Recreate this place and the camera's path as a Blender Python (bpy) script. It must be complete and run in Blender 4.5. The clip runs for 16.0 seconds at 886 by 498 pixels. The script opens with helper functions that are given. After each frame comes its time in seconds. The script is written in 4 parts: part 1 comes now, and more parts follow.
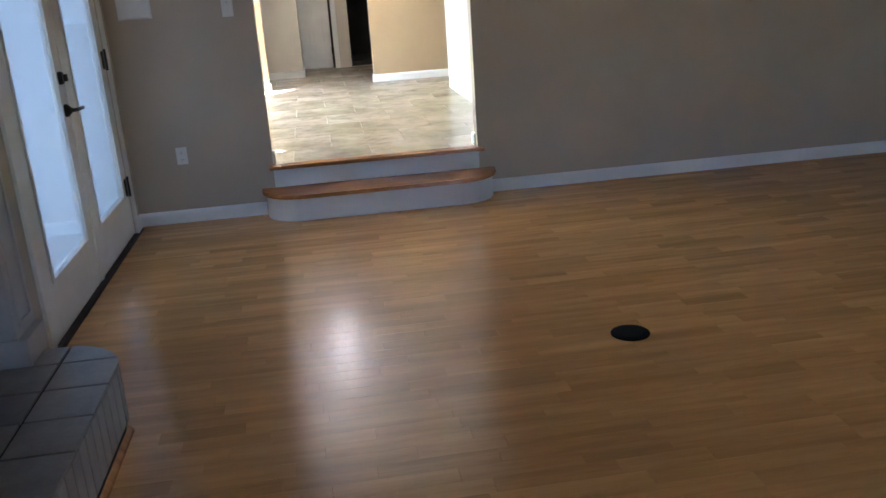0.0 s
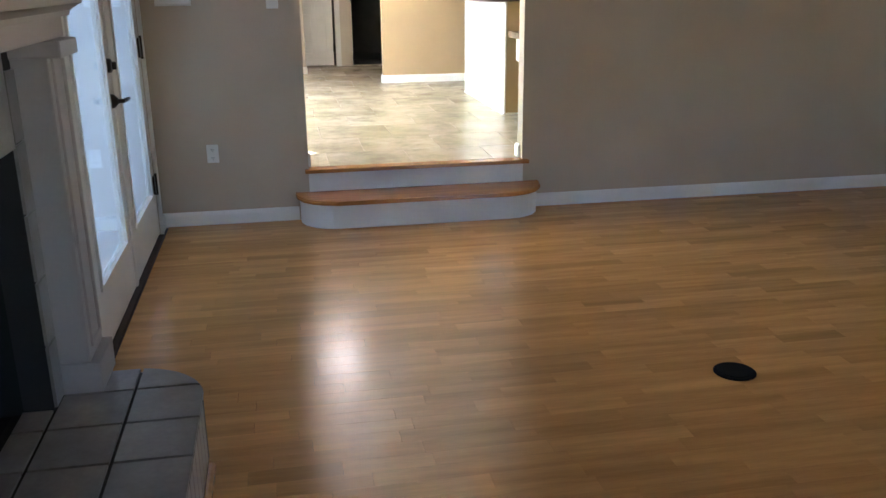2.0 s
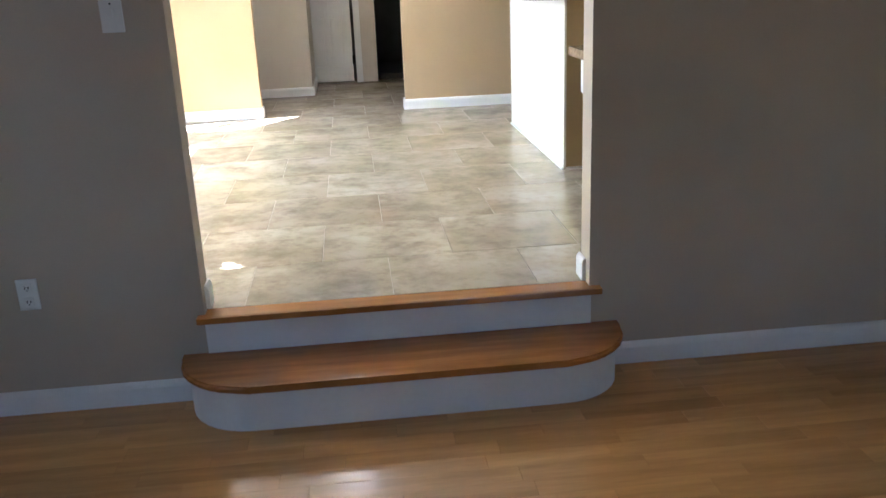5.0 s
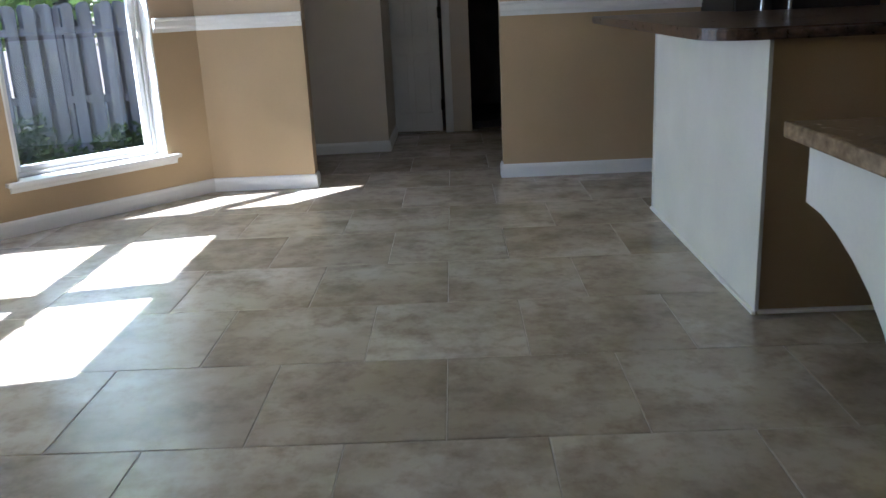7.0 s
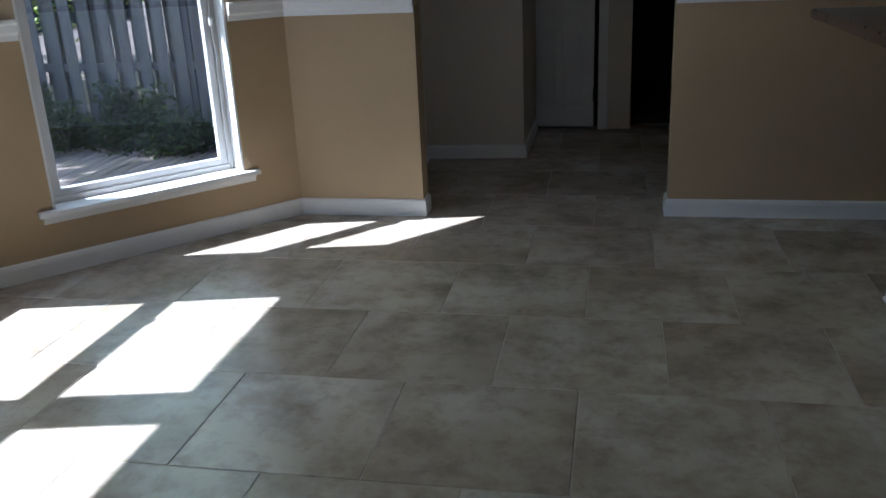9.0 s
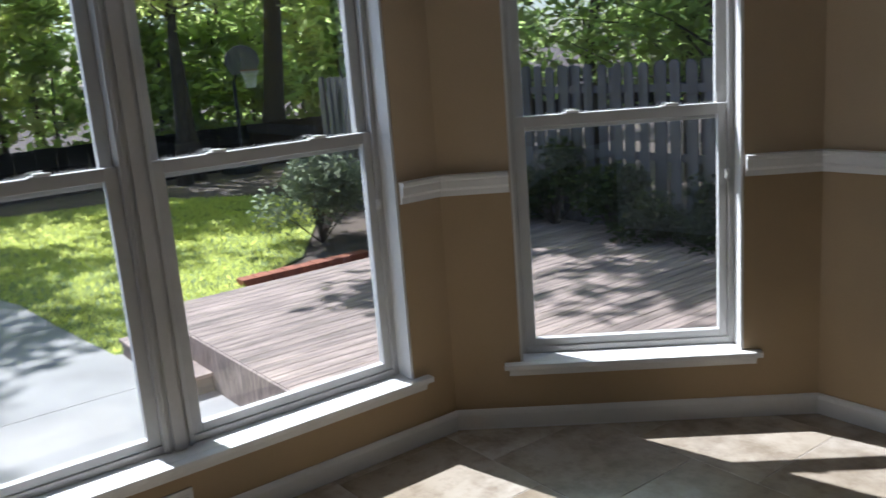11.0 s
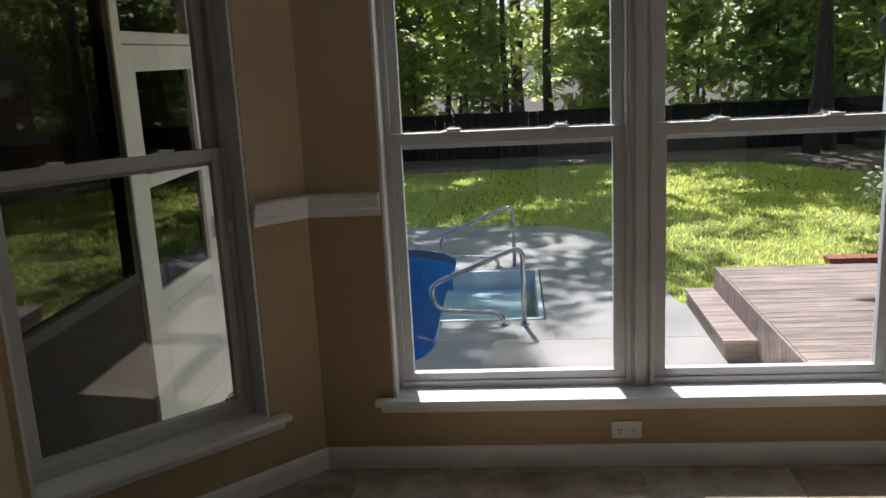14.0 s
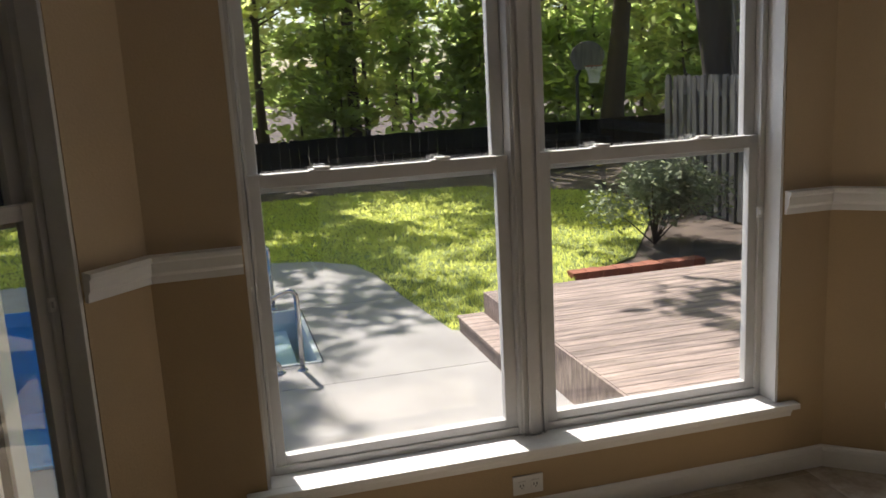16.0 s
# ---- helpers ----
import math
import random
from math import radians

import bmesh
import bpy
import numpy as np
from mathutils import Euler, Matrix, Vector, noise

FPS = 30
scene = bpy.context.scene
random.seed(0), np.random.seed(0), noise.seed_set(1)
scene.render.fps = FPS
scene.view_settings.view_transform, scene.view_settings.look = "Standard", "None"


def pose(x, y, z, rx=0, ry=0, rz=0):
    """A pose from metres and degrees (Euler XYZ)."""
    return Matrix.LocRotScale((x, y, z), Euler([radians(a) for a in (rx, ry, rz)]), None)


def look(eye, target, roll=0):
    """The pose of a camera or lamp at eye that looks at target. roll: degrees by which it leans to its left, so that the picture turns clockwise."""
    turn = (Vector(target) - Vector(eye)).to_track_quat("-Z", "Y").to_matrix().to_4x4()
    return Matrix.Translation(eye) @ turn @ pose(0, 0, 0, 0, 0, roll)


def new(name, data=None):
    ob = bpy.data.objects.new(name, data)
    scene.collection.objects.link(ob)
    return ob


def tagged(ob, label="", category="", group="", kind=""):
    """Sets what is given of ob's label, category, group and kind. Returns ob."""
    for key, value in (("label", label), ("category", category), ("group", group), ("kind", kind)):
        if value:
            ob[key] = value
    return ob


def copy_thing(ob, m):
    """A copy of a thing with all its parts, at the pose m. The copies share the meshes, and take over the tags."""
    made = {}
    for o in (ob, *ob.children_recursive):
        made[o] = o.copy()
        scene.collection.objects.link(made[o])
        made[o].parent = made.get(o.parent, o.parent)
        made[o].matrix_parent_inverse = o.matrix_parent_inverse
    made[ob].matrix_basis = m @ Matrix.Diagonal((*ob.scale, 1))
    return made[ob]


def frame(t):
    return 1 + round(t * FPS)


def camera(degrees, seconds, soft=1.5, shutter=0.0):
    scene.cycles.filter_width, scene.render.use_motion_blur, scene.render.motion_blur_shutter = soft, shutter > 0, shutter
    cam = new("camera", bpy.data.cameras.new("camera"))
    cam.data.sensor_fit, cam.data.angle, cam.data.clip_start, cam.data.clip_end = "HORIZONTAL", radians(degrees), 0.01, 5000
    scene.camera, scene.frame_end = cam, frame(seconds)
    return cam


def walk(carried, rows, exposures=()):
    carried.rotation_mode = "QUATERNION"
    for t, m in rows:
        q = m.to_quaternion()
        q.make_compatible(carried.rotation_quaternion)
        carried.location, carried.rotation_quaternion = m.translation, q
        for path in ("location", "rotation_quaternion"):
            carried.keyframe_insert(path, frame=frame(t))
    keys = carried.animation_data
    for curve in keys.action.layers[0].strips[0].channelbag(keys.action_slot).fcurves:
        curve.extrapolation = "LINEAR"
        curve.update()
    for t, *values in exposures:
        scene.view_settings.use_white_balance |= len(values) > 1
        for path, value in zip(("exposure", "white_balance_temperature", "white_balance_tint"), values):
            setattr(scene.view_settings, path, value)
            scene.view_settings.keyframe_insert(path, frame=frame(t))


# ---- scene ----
cam = camera(54.6, 16.0, 1.5, 0.2)
PATH = [
    (0, (0.323, -5.913, 1.499), (0.574, -4.024, 0.894), -3.9),
    (0.5, (0.249, -5.918, 1.53), (0.423, -4.025, 0.907), -3.9),
    (1, (0.068, -5.821, 1.515), (0.309, -3.932, 0.903), -2.5),
    (1.5, (-0.078, -5.674, 1.496), (0.224, -3.791, 0.893), -1.6),
    (2, (-0.183, -5.529, 1.511), (0.169, -3.655, 0.907), -0.5),
    (2.5, (-0.14, -5.41, 1.52), (0.209, -3.537, 0.912), -1.0),
    (3, (0.008, -5.1, 1.524), (0.307, -3.218, 0.919), -1.9),
    (3.2, (0.085, -4.934, 1.576), (0.356, -3.058, 0.938), -2.5),
    (5.5, (0.634, -2.429, 1.467), (0.785, -0.531, 0.854), -2.2),
    (6, (0.684, -1.938, 1.459), (0.78, -0.035, 0.851), -2.6),
    (6.5, (0.709, -1.482, 1.475), (0.734, 0.43, 0.889), -3.2),
    (7, (0.728, -1.03, 1.476), (0.685, 0.892, 0.922), -2.7),
    (7.5, (0.761, -0.546, 1.472), (0.635, 1.367, 0.904), -2.7),
    (8, (0.754, -0.183, 1.499), (0.539, 1.704, 0.871), -2.5),
    (8.2, (0.749, -0.045, 1.508), (0.493, 1.823, 0.841), -2.6),
    (10.3, (0.843, 0.875, 1.907), (-0.178, 2.507, 1.365), -4.1),
    (10.5, (0.934, 1.034, 1.9), (-0.274, 2.551, 1.41), -4.3),
    (11, (0.933, 1.292, 1.949), (-0.64, 2.445, 1.501), -4.5),
    (11.5, (0.934, 1.343, 1.936), (-0.819, 2.218, 1.538), -4.7),
    (12, (1.034, 1.388, 1.936), (-0.806, 2.042, 1.502), -4.3),
    (12.5, (1.16, 1.47, 1.956), (-0.734, 1.902, 1.481), -4.8),
    (13, (1.235, 1.671, 1.971), (-0.703, 1.856, 1.511), -5.1),
    (13.5, (1.259, 1.736, 1.955), (-0.693, 1.723, 1.52), -4.3),
    (14, (1.281, 1.707, 1.949), (-0.662, 1.537, 1.507), -2.9),
    (14.5, (1.271, 1.639, 1.936), (-0.659, 1.495, 1.436), -2.0),
    (15, (1.207, 1.432, 1.976), (-0.753, 1.523, 1.588), -1.0),
    (15.5, (1.05, 1.228, 1.977), (-0.894, 1.535, 1.623), -1.6),
    (16, (0.814, 1.133, 1.959), (-1.079, 1.635, 1.551), -3.1),
]
EXPO = [(0, 5.6, 5400, 14), (1.5, 5.95, 5800, 13), (3.2, 5.75, 5800, 13), (5.5, 4.85, 5300, 15), (6.5, 3.6, 5200, 14), (7.5, 2.6, 4800, 14), (8.2, 2.1, 4800, 14), (10.4, 1.95, 4900, 12), (11.0, 1.0, 5300, 14), (11.5, 0.9, 5600, 16), (12.5, 0.6, 5900, 17), (14.5, 0.9, 5750, 18), (16, 0.95, 6250, 18)]
walk(cam, [(t, look(eye, target, roll)) for t, eye, target, roll in PATH], EXPO)

# ---- light ----
SUN_WAY = Vector((1.0, 0.20, -1.34)).normalized()
world = bpy.data.worlds.new("sky_world")
scene.world = world
world.use_nodes = True
wn = world.node_tree
sky = wn.nodes.new("ShaderNodeTexSky")
sky.sky_type, sky.sun_disc = "NISHITA", False
sky.sun_elevation = math.asin(-SUN_WAY.z)
sky.sun_rotation = math.atan2(-SUN_WAY.x, -SUN_WAY.y)
wn.links.new(sky.outputs[0], wn.nodes["Background"].inputs[0])
wn.nodes["Background"].inputs[1].default_value = 0.085
sun = new("sun", bpy.data.lights.new("sun", "SUN"))
sun.data.energy, sun.data.angle, sun.data.color = 5.0, radians(0.6), (1.0, 0.94, 0.84)
sun.matrix_world = look((-20, 0, 25), Vector((-20, 0, 25)) + SUN_WAY)


def area_lamp(name, at, target, w, h, watts, colour):
    lamp = new(name, bpy.data.lights.new(name, "AREA"))
    lamp.data.shape, lamp.data.size, lamp.data.size_y = "RECTANGLE", w, h
    lamp.data.energy, lamp.data.color = watts, colour
    lamp.matrix_world = look(at, target)
    return lamp


# daylight standing in the openings of the bay, the den's garden doors and an unseen, assumed den window behind the
# walker
area_lamp("daylight_bay", (-2.30, 2.26, 1.50), (0, 2.26, 1.3), 1.9, 1.6, 3.2, (0.86, 0.93, 1.0))
area_lamp("daylight_bay_far", (-1.66, 4.22, 1.50), (-0.6, 3.16, 1.3), 0.8, 1.6, 1.5, (0.86, 0.93, 1.0))
area_lamp("daylight_french_doors", (-1.16, -1.16, 1.1), (1, -1.16, 1.0), 1.7, 1.8, 0.6, (0.66, 0.80, 1.0))
area_lamp("daylight_den_assumed", (2.4, -7.9, 1.5), (2.2, 0, 0.9), 1.0, 1.0, 0.05, (0.80, 0.87, 1.0))

# ---- materials ----


def mat(name, base, rough=0.6, metal=0.0, spread=0.12, scale=6.0, bump=0.1, fine=60.0, spec=0.5, random_by="", stretch=(1, 1, 1), dark=None, coat=0.0, vary=0.0):
    """A painted, wooden or stone surface: two scales of variation and a fine relief."""
    m = bpy.data.materials.new(name)
    m.use_nodes = True
    t = m.node_tree
    b = t.nodes["Principled BSDF"]
    b.inputs["Roughness"].default_value, b.inputs["Metallic"].default_value = rough, metal
    b.inputs["Specular IOR Level"].default_value = spec
    b.inputs["Coat Weight"].default_value = coat
    b.inputs["Coat Roughness"].default_value = 0.15
    co = t.nodes.new("ShaderNodeTexCoord")
    mp = t.nodes.new("ShaderNodeMapping")
    mp.inputs["Scale"].default_value = stretch
    t.links.new(co.outputs["Object"], mp.inputs["Vector"])
    vec = mp.outputs["Vector"]
    if random_by == "object":
        info = t.nodes.new("ShaderNodeObjectInfo")
        rnd = info.outputs["Random"]
    elif random_by == "island":
        info = t.nodes.new("ShaderNodeNewGeometry")
        rnd = info.outputs["Random Per Island"]
    else:
        rnd = None
    if rnd:
        mul = t.nodes.new("ShaderNodeMath")
        mul.operation, mul.inputs[1].default_value = "MULTIPLY", 37.0
        t.links.new(rnd, mul.inputs[0])
        add = t.nodes.new("ShaderNodeVectorMath")
        t.links.new(vec, add.inputs[0])
        t.links.new(mul.outputs[0], add.inputs[1])
        vec = add.outputs[0]
    n1 = t.nodes.new("ShaderNodeTexNoise")
    n1.inputs["Scale"].default_value, n1.inputs["Detail"].default_value = scale, 6
    n2 = t.nodes.new("ShaderNodeTexNoise")
    n2.inputs["Scale"].default_value, n2.inputs["Detail"].default_value = fine, 4
    t.links.new(vec, n1.inputs["Vector"])
    t.links.new(vec, n2.inputs["Vector"])
    ramp = t.nodes.new("ShaderNodeValToRGB")
    lo = dark or tuple(c * (1 - 2 * spread) for c in base)
    hi = tuple(min(0.9, c * (1 + spread)) for c in base)
    ramp.color_ramp.elements[0].position, ramp.color_ramp.elements[0].color = 0.3, (*lo, 1)
    ramp.color_ramp.elements[1].position, ramp.color_ramp.elements[1].color = 0.7, (*hi, 1)
    t.links.new(n1.outputs["Fac"], ramp.inputs["Fac"])
    mix = t.nodes.new("ShaderNodeMixRGB")
    mix.blend_type, mix.inputs[0].default_value = "MULTIPLY", min(1.0, spread * 2)
    t.links.new(ramp.outputs["Color"], mix.inputs[1])
    t.links.new(n2.outputs["Fac"], mix.inputs[2])
    col = mix.outputs[0]
    if rnd:
        hsv = t.nodes.new("ShaderNodeHueSaturation")
        rng = t.nodes.new("ShaderNodeMapRange")
        rng.inputs["To Min"].default_value, rng.inputs["To Max"].default_value = 1 - (vary or spread * 0.6), 1 + (vary or spread * 0.6)
        t.links.new(rnd, rng.inputs["Value"])
        t.links.new(rng.outputs[0], hsv.inputs["Value"])
        t.links.new(col, hsv.inputs["Color"])
        col = hsv.outputs[0]
    t.links.new(col, b.inputs["Base Color"])
    bp = t.nodes.new("ShaderNodeBump")
    bp.inputs["Strength"].default_value, bp.inputs["Distance"].default_value = bump, 0.004
    t.links.new(n2.outputs["Fac"], bp.inputs["Height"])
    t.links.new(bp.outputs[0], b.inputs["Normal"])
    r = t.nodes.new("ShaderNodeMapRange")
    r.inputs["To Min"].default_value, r.inputs["To Max"].default_value = max(0.03, rough - 0.08), min(1, rough + 0.08)
    t.links.new(n1.outputs["Fac"], r.inputs["Value"])
    t.links.new(r.outputs[0], b.inputs["Roughness"])
    return m


def glass(name, tint=(1, 1, 1), rough=0.0, gain=0.6):
    m = bpy.data.materials.new(name)
    m.use_nodes = True
    t = m.node_tree
    out = t.nodes["Material Output"]
    tr = t.nodes.new("ShaderNodeBsdfTransparent")
    tr.inputs[0].default_value = (*tint, 1)
    gl = t.nodes.new("ShaderNodeBsdfGlossy")
    gl.inputs["Roughness"].default_value = rough
    lw = t.nodes.new("ShaderNodeLayerWeight")
    lw.inputs["Blend"].default_value = 0.5
    pw = t.nodes.new("ShaderNodeMath")
    pw.operation, pw.inputs[1].default_value = "POWER", 4.0
    fr = t.nodes.new("ShaderNodeMath")
    fr.operation, fr.inputs[1].default_value, fr.inputs[2].default_value = "MULTIPLY_ADD", gain, 0.15 * gain
    t.links.new(lw.outputs["Facing"], pw.inputs[0])
    t.links.new(pw.outputs[0], fr.inputs[0])
    mix = t.nodes.new("ShaderNodeMixShader")
    t.links.new(fr.outputs[0], mix.inputs[0])
    t.links.new(tr.outputs[0], mix.inputs[1])
    t.links.new(gl.outputs[0], mix.inputs[2])
    t.links.new(mix.outputs[0], out.inputs[0])
    return m


def leaf_mat(name, base, light):
    m = mat(name, base, 0.55, spread=0.3, scale=0.6, fine=8, random_by="island", bump=0)
    t = m.node_tree
    b = t.nodes["Principled BSDF"]
    tl = t.nodes.new("ShaderNodeBsdfTranslucent")
    tl.inputs[0].default_value = (*light, 1)
    mix = t.nodes.new("ShaderNodeMixShader")
    mix.inputs[0].default_value = 0.76
    t.links.new(b.outputs[0], mix.inputs[1])
    t.links.new(tl.outputs[0], mix.inputs[2])
    t.links.new(mix.outputs[0], t.nodes["Material Output"].inputs[0])
    return m


M_DENWALL = mat("den_wall_paint", (0.50, 0.41, 0.31), 0.7, spread=0.05, scale=1.5, bump=0.25, fine=140)
M_UPPER = mat("tan_paint_light", (0.56, 0.43, 0.27), 0.65, spread=0.05, scale=1.5, bump=0.25, fine=140)
M_LOWER = mat("tan_paint_dark", (0.45, 0.33, 0.183), 0.65, spread=0.05, scale=1.5, bump=0.25, fine=140)
M_HALL = mat("hall_greige_paint", (0.64, 0.57, 0.47), 0.65, spread=0.05, scale=1.5, bump=0.25, fine=140)
M_WHITE = mat("white_trim_paint", (0.80, 0.79, 0.76), 0.4, spread=0.04, scale=3, bump=0.05)
M_VINYL = mat("white_vinyl", (0.60, 0.59, 0.565), 0.35, spread=0.05, scale=4, bump=0.03)
M_CEIL = mat("ceiling_paint", (0.78, 0.77, 0.74), 0.8, spread=0.04, bump=0.3, fine=90)
M_OAK = mat("honey_plank", (0.62, 0.325, 0.105), 0.205, spread=0.10, scale=5, fine=40, stretch=(0.35, 4, 1), random_by="object", bump=0.03, vary=0.14)
M_OAKI = mat("honey_plank_far", (0.62, 0.325, 0.105), 0.205, spread=0.10, scale=5, fine=40, stretch=(0.35, 4, 1), random_by="island", bump=0.03, vary=0.14)
M_TREAD = mat("stained_tread", (0.45, 0.18, 0.04), 0.22, spread=0.14, scale=5, fine=40, stretch=(0.4, 5, 1), bump=0.04)
M_DARKGAP = mat("dark_joint", (0.05, 0.03, 0.02), 0.8, spread=0.1)


def stone_tile_mat(name):
    """Mottled beige stone with soft brown clouds and fine grain; each tile has its own cut."""
    m = mat(name, (0.53, 0.475, 0.385), 0.27, spread=0.05, scale=2, fine=60, random_by="object", bump=0.12, vary=0.05)
    t = m.node_tree
    b = t.nodes["Principled BSDF"]
    base = b.inputs["Base Color"].links[0].from_socket
    vec = t.nodes["Vector Math"].outputs[0]
    b.inputs["Roughness"].default_value = 0.26
    t.links.remove(b.inputs["Roughness"].links[0])
    for scale, detail, rough, lo, hi, tone, amount in ((1.7, 3, 0.5, 0.32, 0.70, (0.32, 0.265, 0.185), 1.0), (4.5, 5, 0.65, 0.45, 0.75, (0.15, 0.112, 0.072), 0.75), (13.0, 5, 0.7, 0.50, 0.78, (0.16, 0.11, 0.07), 0.55)):
        n = t.nodes.new("ShaderNodeTexNoise")
        n.inputs["Scale"].default_value, n.inputs["Detail"].default_value, n.inputs["Roughness"].default_value = scale, detail, rough
        t.links.new(vec, n.inputs["Vector"])
        r = t.nodes.new("ShaderNodeValToRGB")
        r.color_ramp.elements[0].position, r.color_ramp.elements[0].color = lo, (0, 0, 0, 1)
        r.color_ramp.elements[1].position, r.color_ramp.elements[1].color = hi, (amount, amount, amount, 1)
        t.links.new(n.outputs["Fac"], r.inputs["Fac"])
        mx = t.nodes.new("ShaderNodeMixRGB")
        mx.inputs[2].default_value = (*tone, 1)
        t.links.new(r.outputs["Color"], mx.inputs[0])
        t.links.new(base, mx.inputs[1])
        base = mx.outputs[0]
    t.links.new(base, b.inputs["Base Color"])
    return m


M_TILE = stone_tile_mat("stone_tile")
M_GROUT = mat("tile_grout", (0.46, 0.41, 0.34), 0.8, spread=0.1, fine=80)
M_HEARTH = mat("hearth_tile", (0.32, 0.295, 0.27), 0.35, spread=0.14, scale=7, random_by="object", bump=0.1)
M_MANTEL = mat("grey_mantel_paint", (0.46, 0.42, 0.40), 0.45, spread=0.05, scale=3, bump=0.05)
M_HGROUT = mat("hearth_grout", (0.03, 0.026, 0.024), 0.9, spread=0.1)
M_SOOT = mat("firebox_black", (0.012, 0.011, 0.01), 0.9, spread=0.2)
M_BRONZE = mat("dark_bronze", (0.03, 0.025, 0.02), 0.35, metal=0.8, spread=0.1)
M_COUNTER = mat("brown_granite", (0.14, 0.085, 0.05), 0.3, spread=0.3, scale=30, fine=120, bump=0.02)
M_PLASTIC = mat("white_plastic", (0.75, 0.74, 0.70), 0.35, spread=0.03)
M_SLOT = mat("dark_slot", (0.02, 0.02, 0.02), 0.6, spread=0.1)
M_CAP = mat("black_rubber", (0.006, 0.006, 0.006), 0.9, spread=0.1, spec=0.15)
M_STEEL = mat("brushed_steel", (0.62, 0.62, 0.62), 0.25, metal=1.0, spread=0.05, fine=200)
M_CONC = mat("patio_concrete", (0.43, 0.41, 0.385), 0.85, spread=0.12, scale=1.2, fine=50, bump=0.3)
M_DECK = mat("weathered_deck", (0.48, 0.37, 0.315), 0.8, spread=0.28, scale=5, fine=40, stretch=(5, 0.4, 1), random_by="object", bump=0.3)
M_FENCE = mat("grey_picket", (0.18, 0.172, 0.165), 0.85, spread=0.22, scale=4, fine=40, stretch=(4, 4, 0.4), random_by="object", bump=0.3)
# near-black because the shade below the trees is put into the boards' colour
M_FARFENCE = mat("shaded_fence", (0.012, 0.011, 0.010), 0.95, spec=0.1, spread=0.2, scale=3, fine=30, random_by="object")
M_GRASS = mat("grass_soil", (0.27, 0.33, 0.09), 0.9, spread=0.25, scale=0.8, fine=25, bump=0.5, dark=(0.17, 0.21, 0.06))
M_BLADE = leaf_mat("grass_blade", (0.24, 0.29, 0.07), (0.80, 0.84, 0.22))
M_SOIL = mat("leaf_litter", (0.15, 0.11, 0.085), 0.95, spread=0.3, scale=2, fine=40, bump=0.6)
M_LEAF = leaf_mat("leaf_green", (0.07, 0.10, 0.035), (0.86, 0.92, 0.36))
# darker copy of the leaf; understory and fence-side shade is in its colour
M_LEAFDK = leaf_mat("leaf_shaded", (0.04, 0.06, 0.025), (0.60, 0.72, 0.26))
M_BARK = mat("bark", (0.085, 0.065, 0.05), 0.95, spread=0.3, scale=6, fine=30, stretch=(4, 4, 0.6), bump=0.8)
M_LINER = mat("pool_liner", (0.10, 0.40, 0.74), 0.3, spread=0.1, scale=3)
M_STEPWHITE = mat("white_pool_steps", (0.72, 0.78, 0.80), 0.3, spread=0.05)
M_BRICK = mat("dark_brick_wall", (0.045, 0.03, 0.025), 0.85, spread=0.25, scale=8, fine=60)
M_SUNROOM = mat("sunroom_dark", (0.06, 0.055, 0.05), 0.7, spread=0.2)
M_TERRA = mat("terracotta", (0.40, 0.13, 0.07), 0.8, spread=0.15)
# dark brown of the cabinet; in the unlit room it stands for missing light
M_DARKWOOD_UNLIT = mat("dark_wood_and_unlit_room", (0.035, 0.028, 0.024), 0.6, spread=0.2)
# lack of light in that room is put into its wall colour
M_DARKROOM = mat("room_gloom_paint", (0.10, 0.095, 0.09), 0.8, spread=0.1)
M_GRANITE = mat("tan_granite", (0.38, 0.28, 0.18), 0.15, spread=0.25, scale=25, fine=140, bump=0.02)
# leaf green darkened to hold the shade along the picket fence
M_SHRUB = leaf_mat("shaded_shrub_leaf", (0.035, 0.055, 0.025), (0.10, 0.14, 0.04))
M_PALELEAF = leaf_mat("pale_leaf", (0.26, 0.30, 0.22), (0.36, 0.40, 0.28))
G_CLEAR = glass("window_glass", (0.97, 0.98, 0.97))
# tinted so that the sunroom's dim inside is put into the panes
G_DARK = glass("dim_interior_glass", (0.14, 0.145, 0.145))
water = glass("pool_water", (0.92, 0.99, 1.0), 0.03, 0.14)
wt = water.node_tree
wnz, wbp = wt.nodes.new("ShaderNodeTexNoise"), wt.nodes.new("ShaderNodeBump")
wnz.inputs["Scale"].default_value, wbp.inputs["Strength"].default_value = 3.0, 0.15
wt.links.new(wnz.outputs["Fac"], wbp.inputs["Height"])
for nd in ("Layer Weight", "Glossy BSDF"):
    wt.links.new(wbp.outputs[0], wt.nodes[nd].inputs["Normal"])
blindm = bpy.data.materials.new("white_blind")
blindm.use_nodes = True
bt = blindm.node_tree
btl, bmx = bt.nodes.new("ShaderNodeBsdfTranslucent"), bt.nodes.new("ShaderNodeMixShader")
btl.inputs[0].default_value = (0.85, 0.88, 0.9, 1)
bt.nodes["Principled BSDF"].inputs["Base Color"].default_value = (0.8, 0.82, 0.84, 1)
bmx.inputs[0].default_value = 0.6
bt.links.new(bt.nodes["Principled BSDF"].outputs[0], bmx.inputs[1])
bt.links.new(btl.outputs[0], bmx.inputs[2])
bt.links.new(bmx.outputs[0], bt.nodes["Material Output"].inputs[0])
lampm = bpy.data.materials.new("lamp_glow")
lampm.use_nodes = True
lampm.node_tree.nodes["Principled BSDF"].inputs["Emission Color"].default_value = (1, 0.9, 0.75, 1)
lampm.node_tree.nodes["Principled BSDF"].inputs["Emission Strength"].default_value = 1.1

# ---- mesh helpers ----


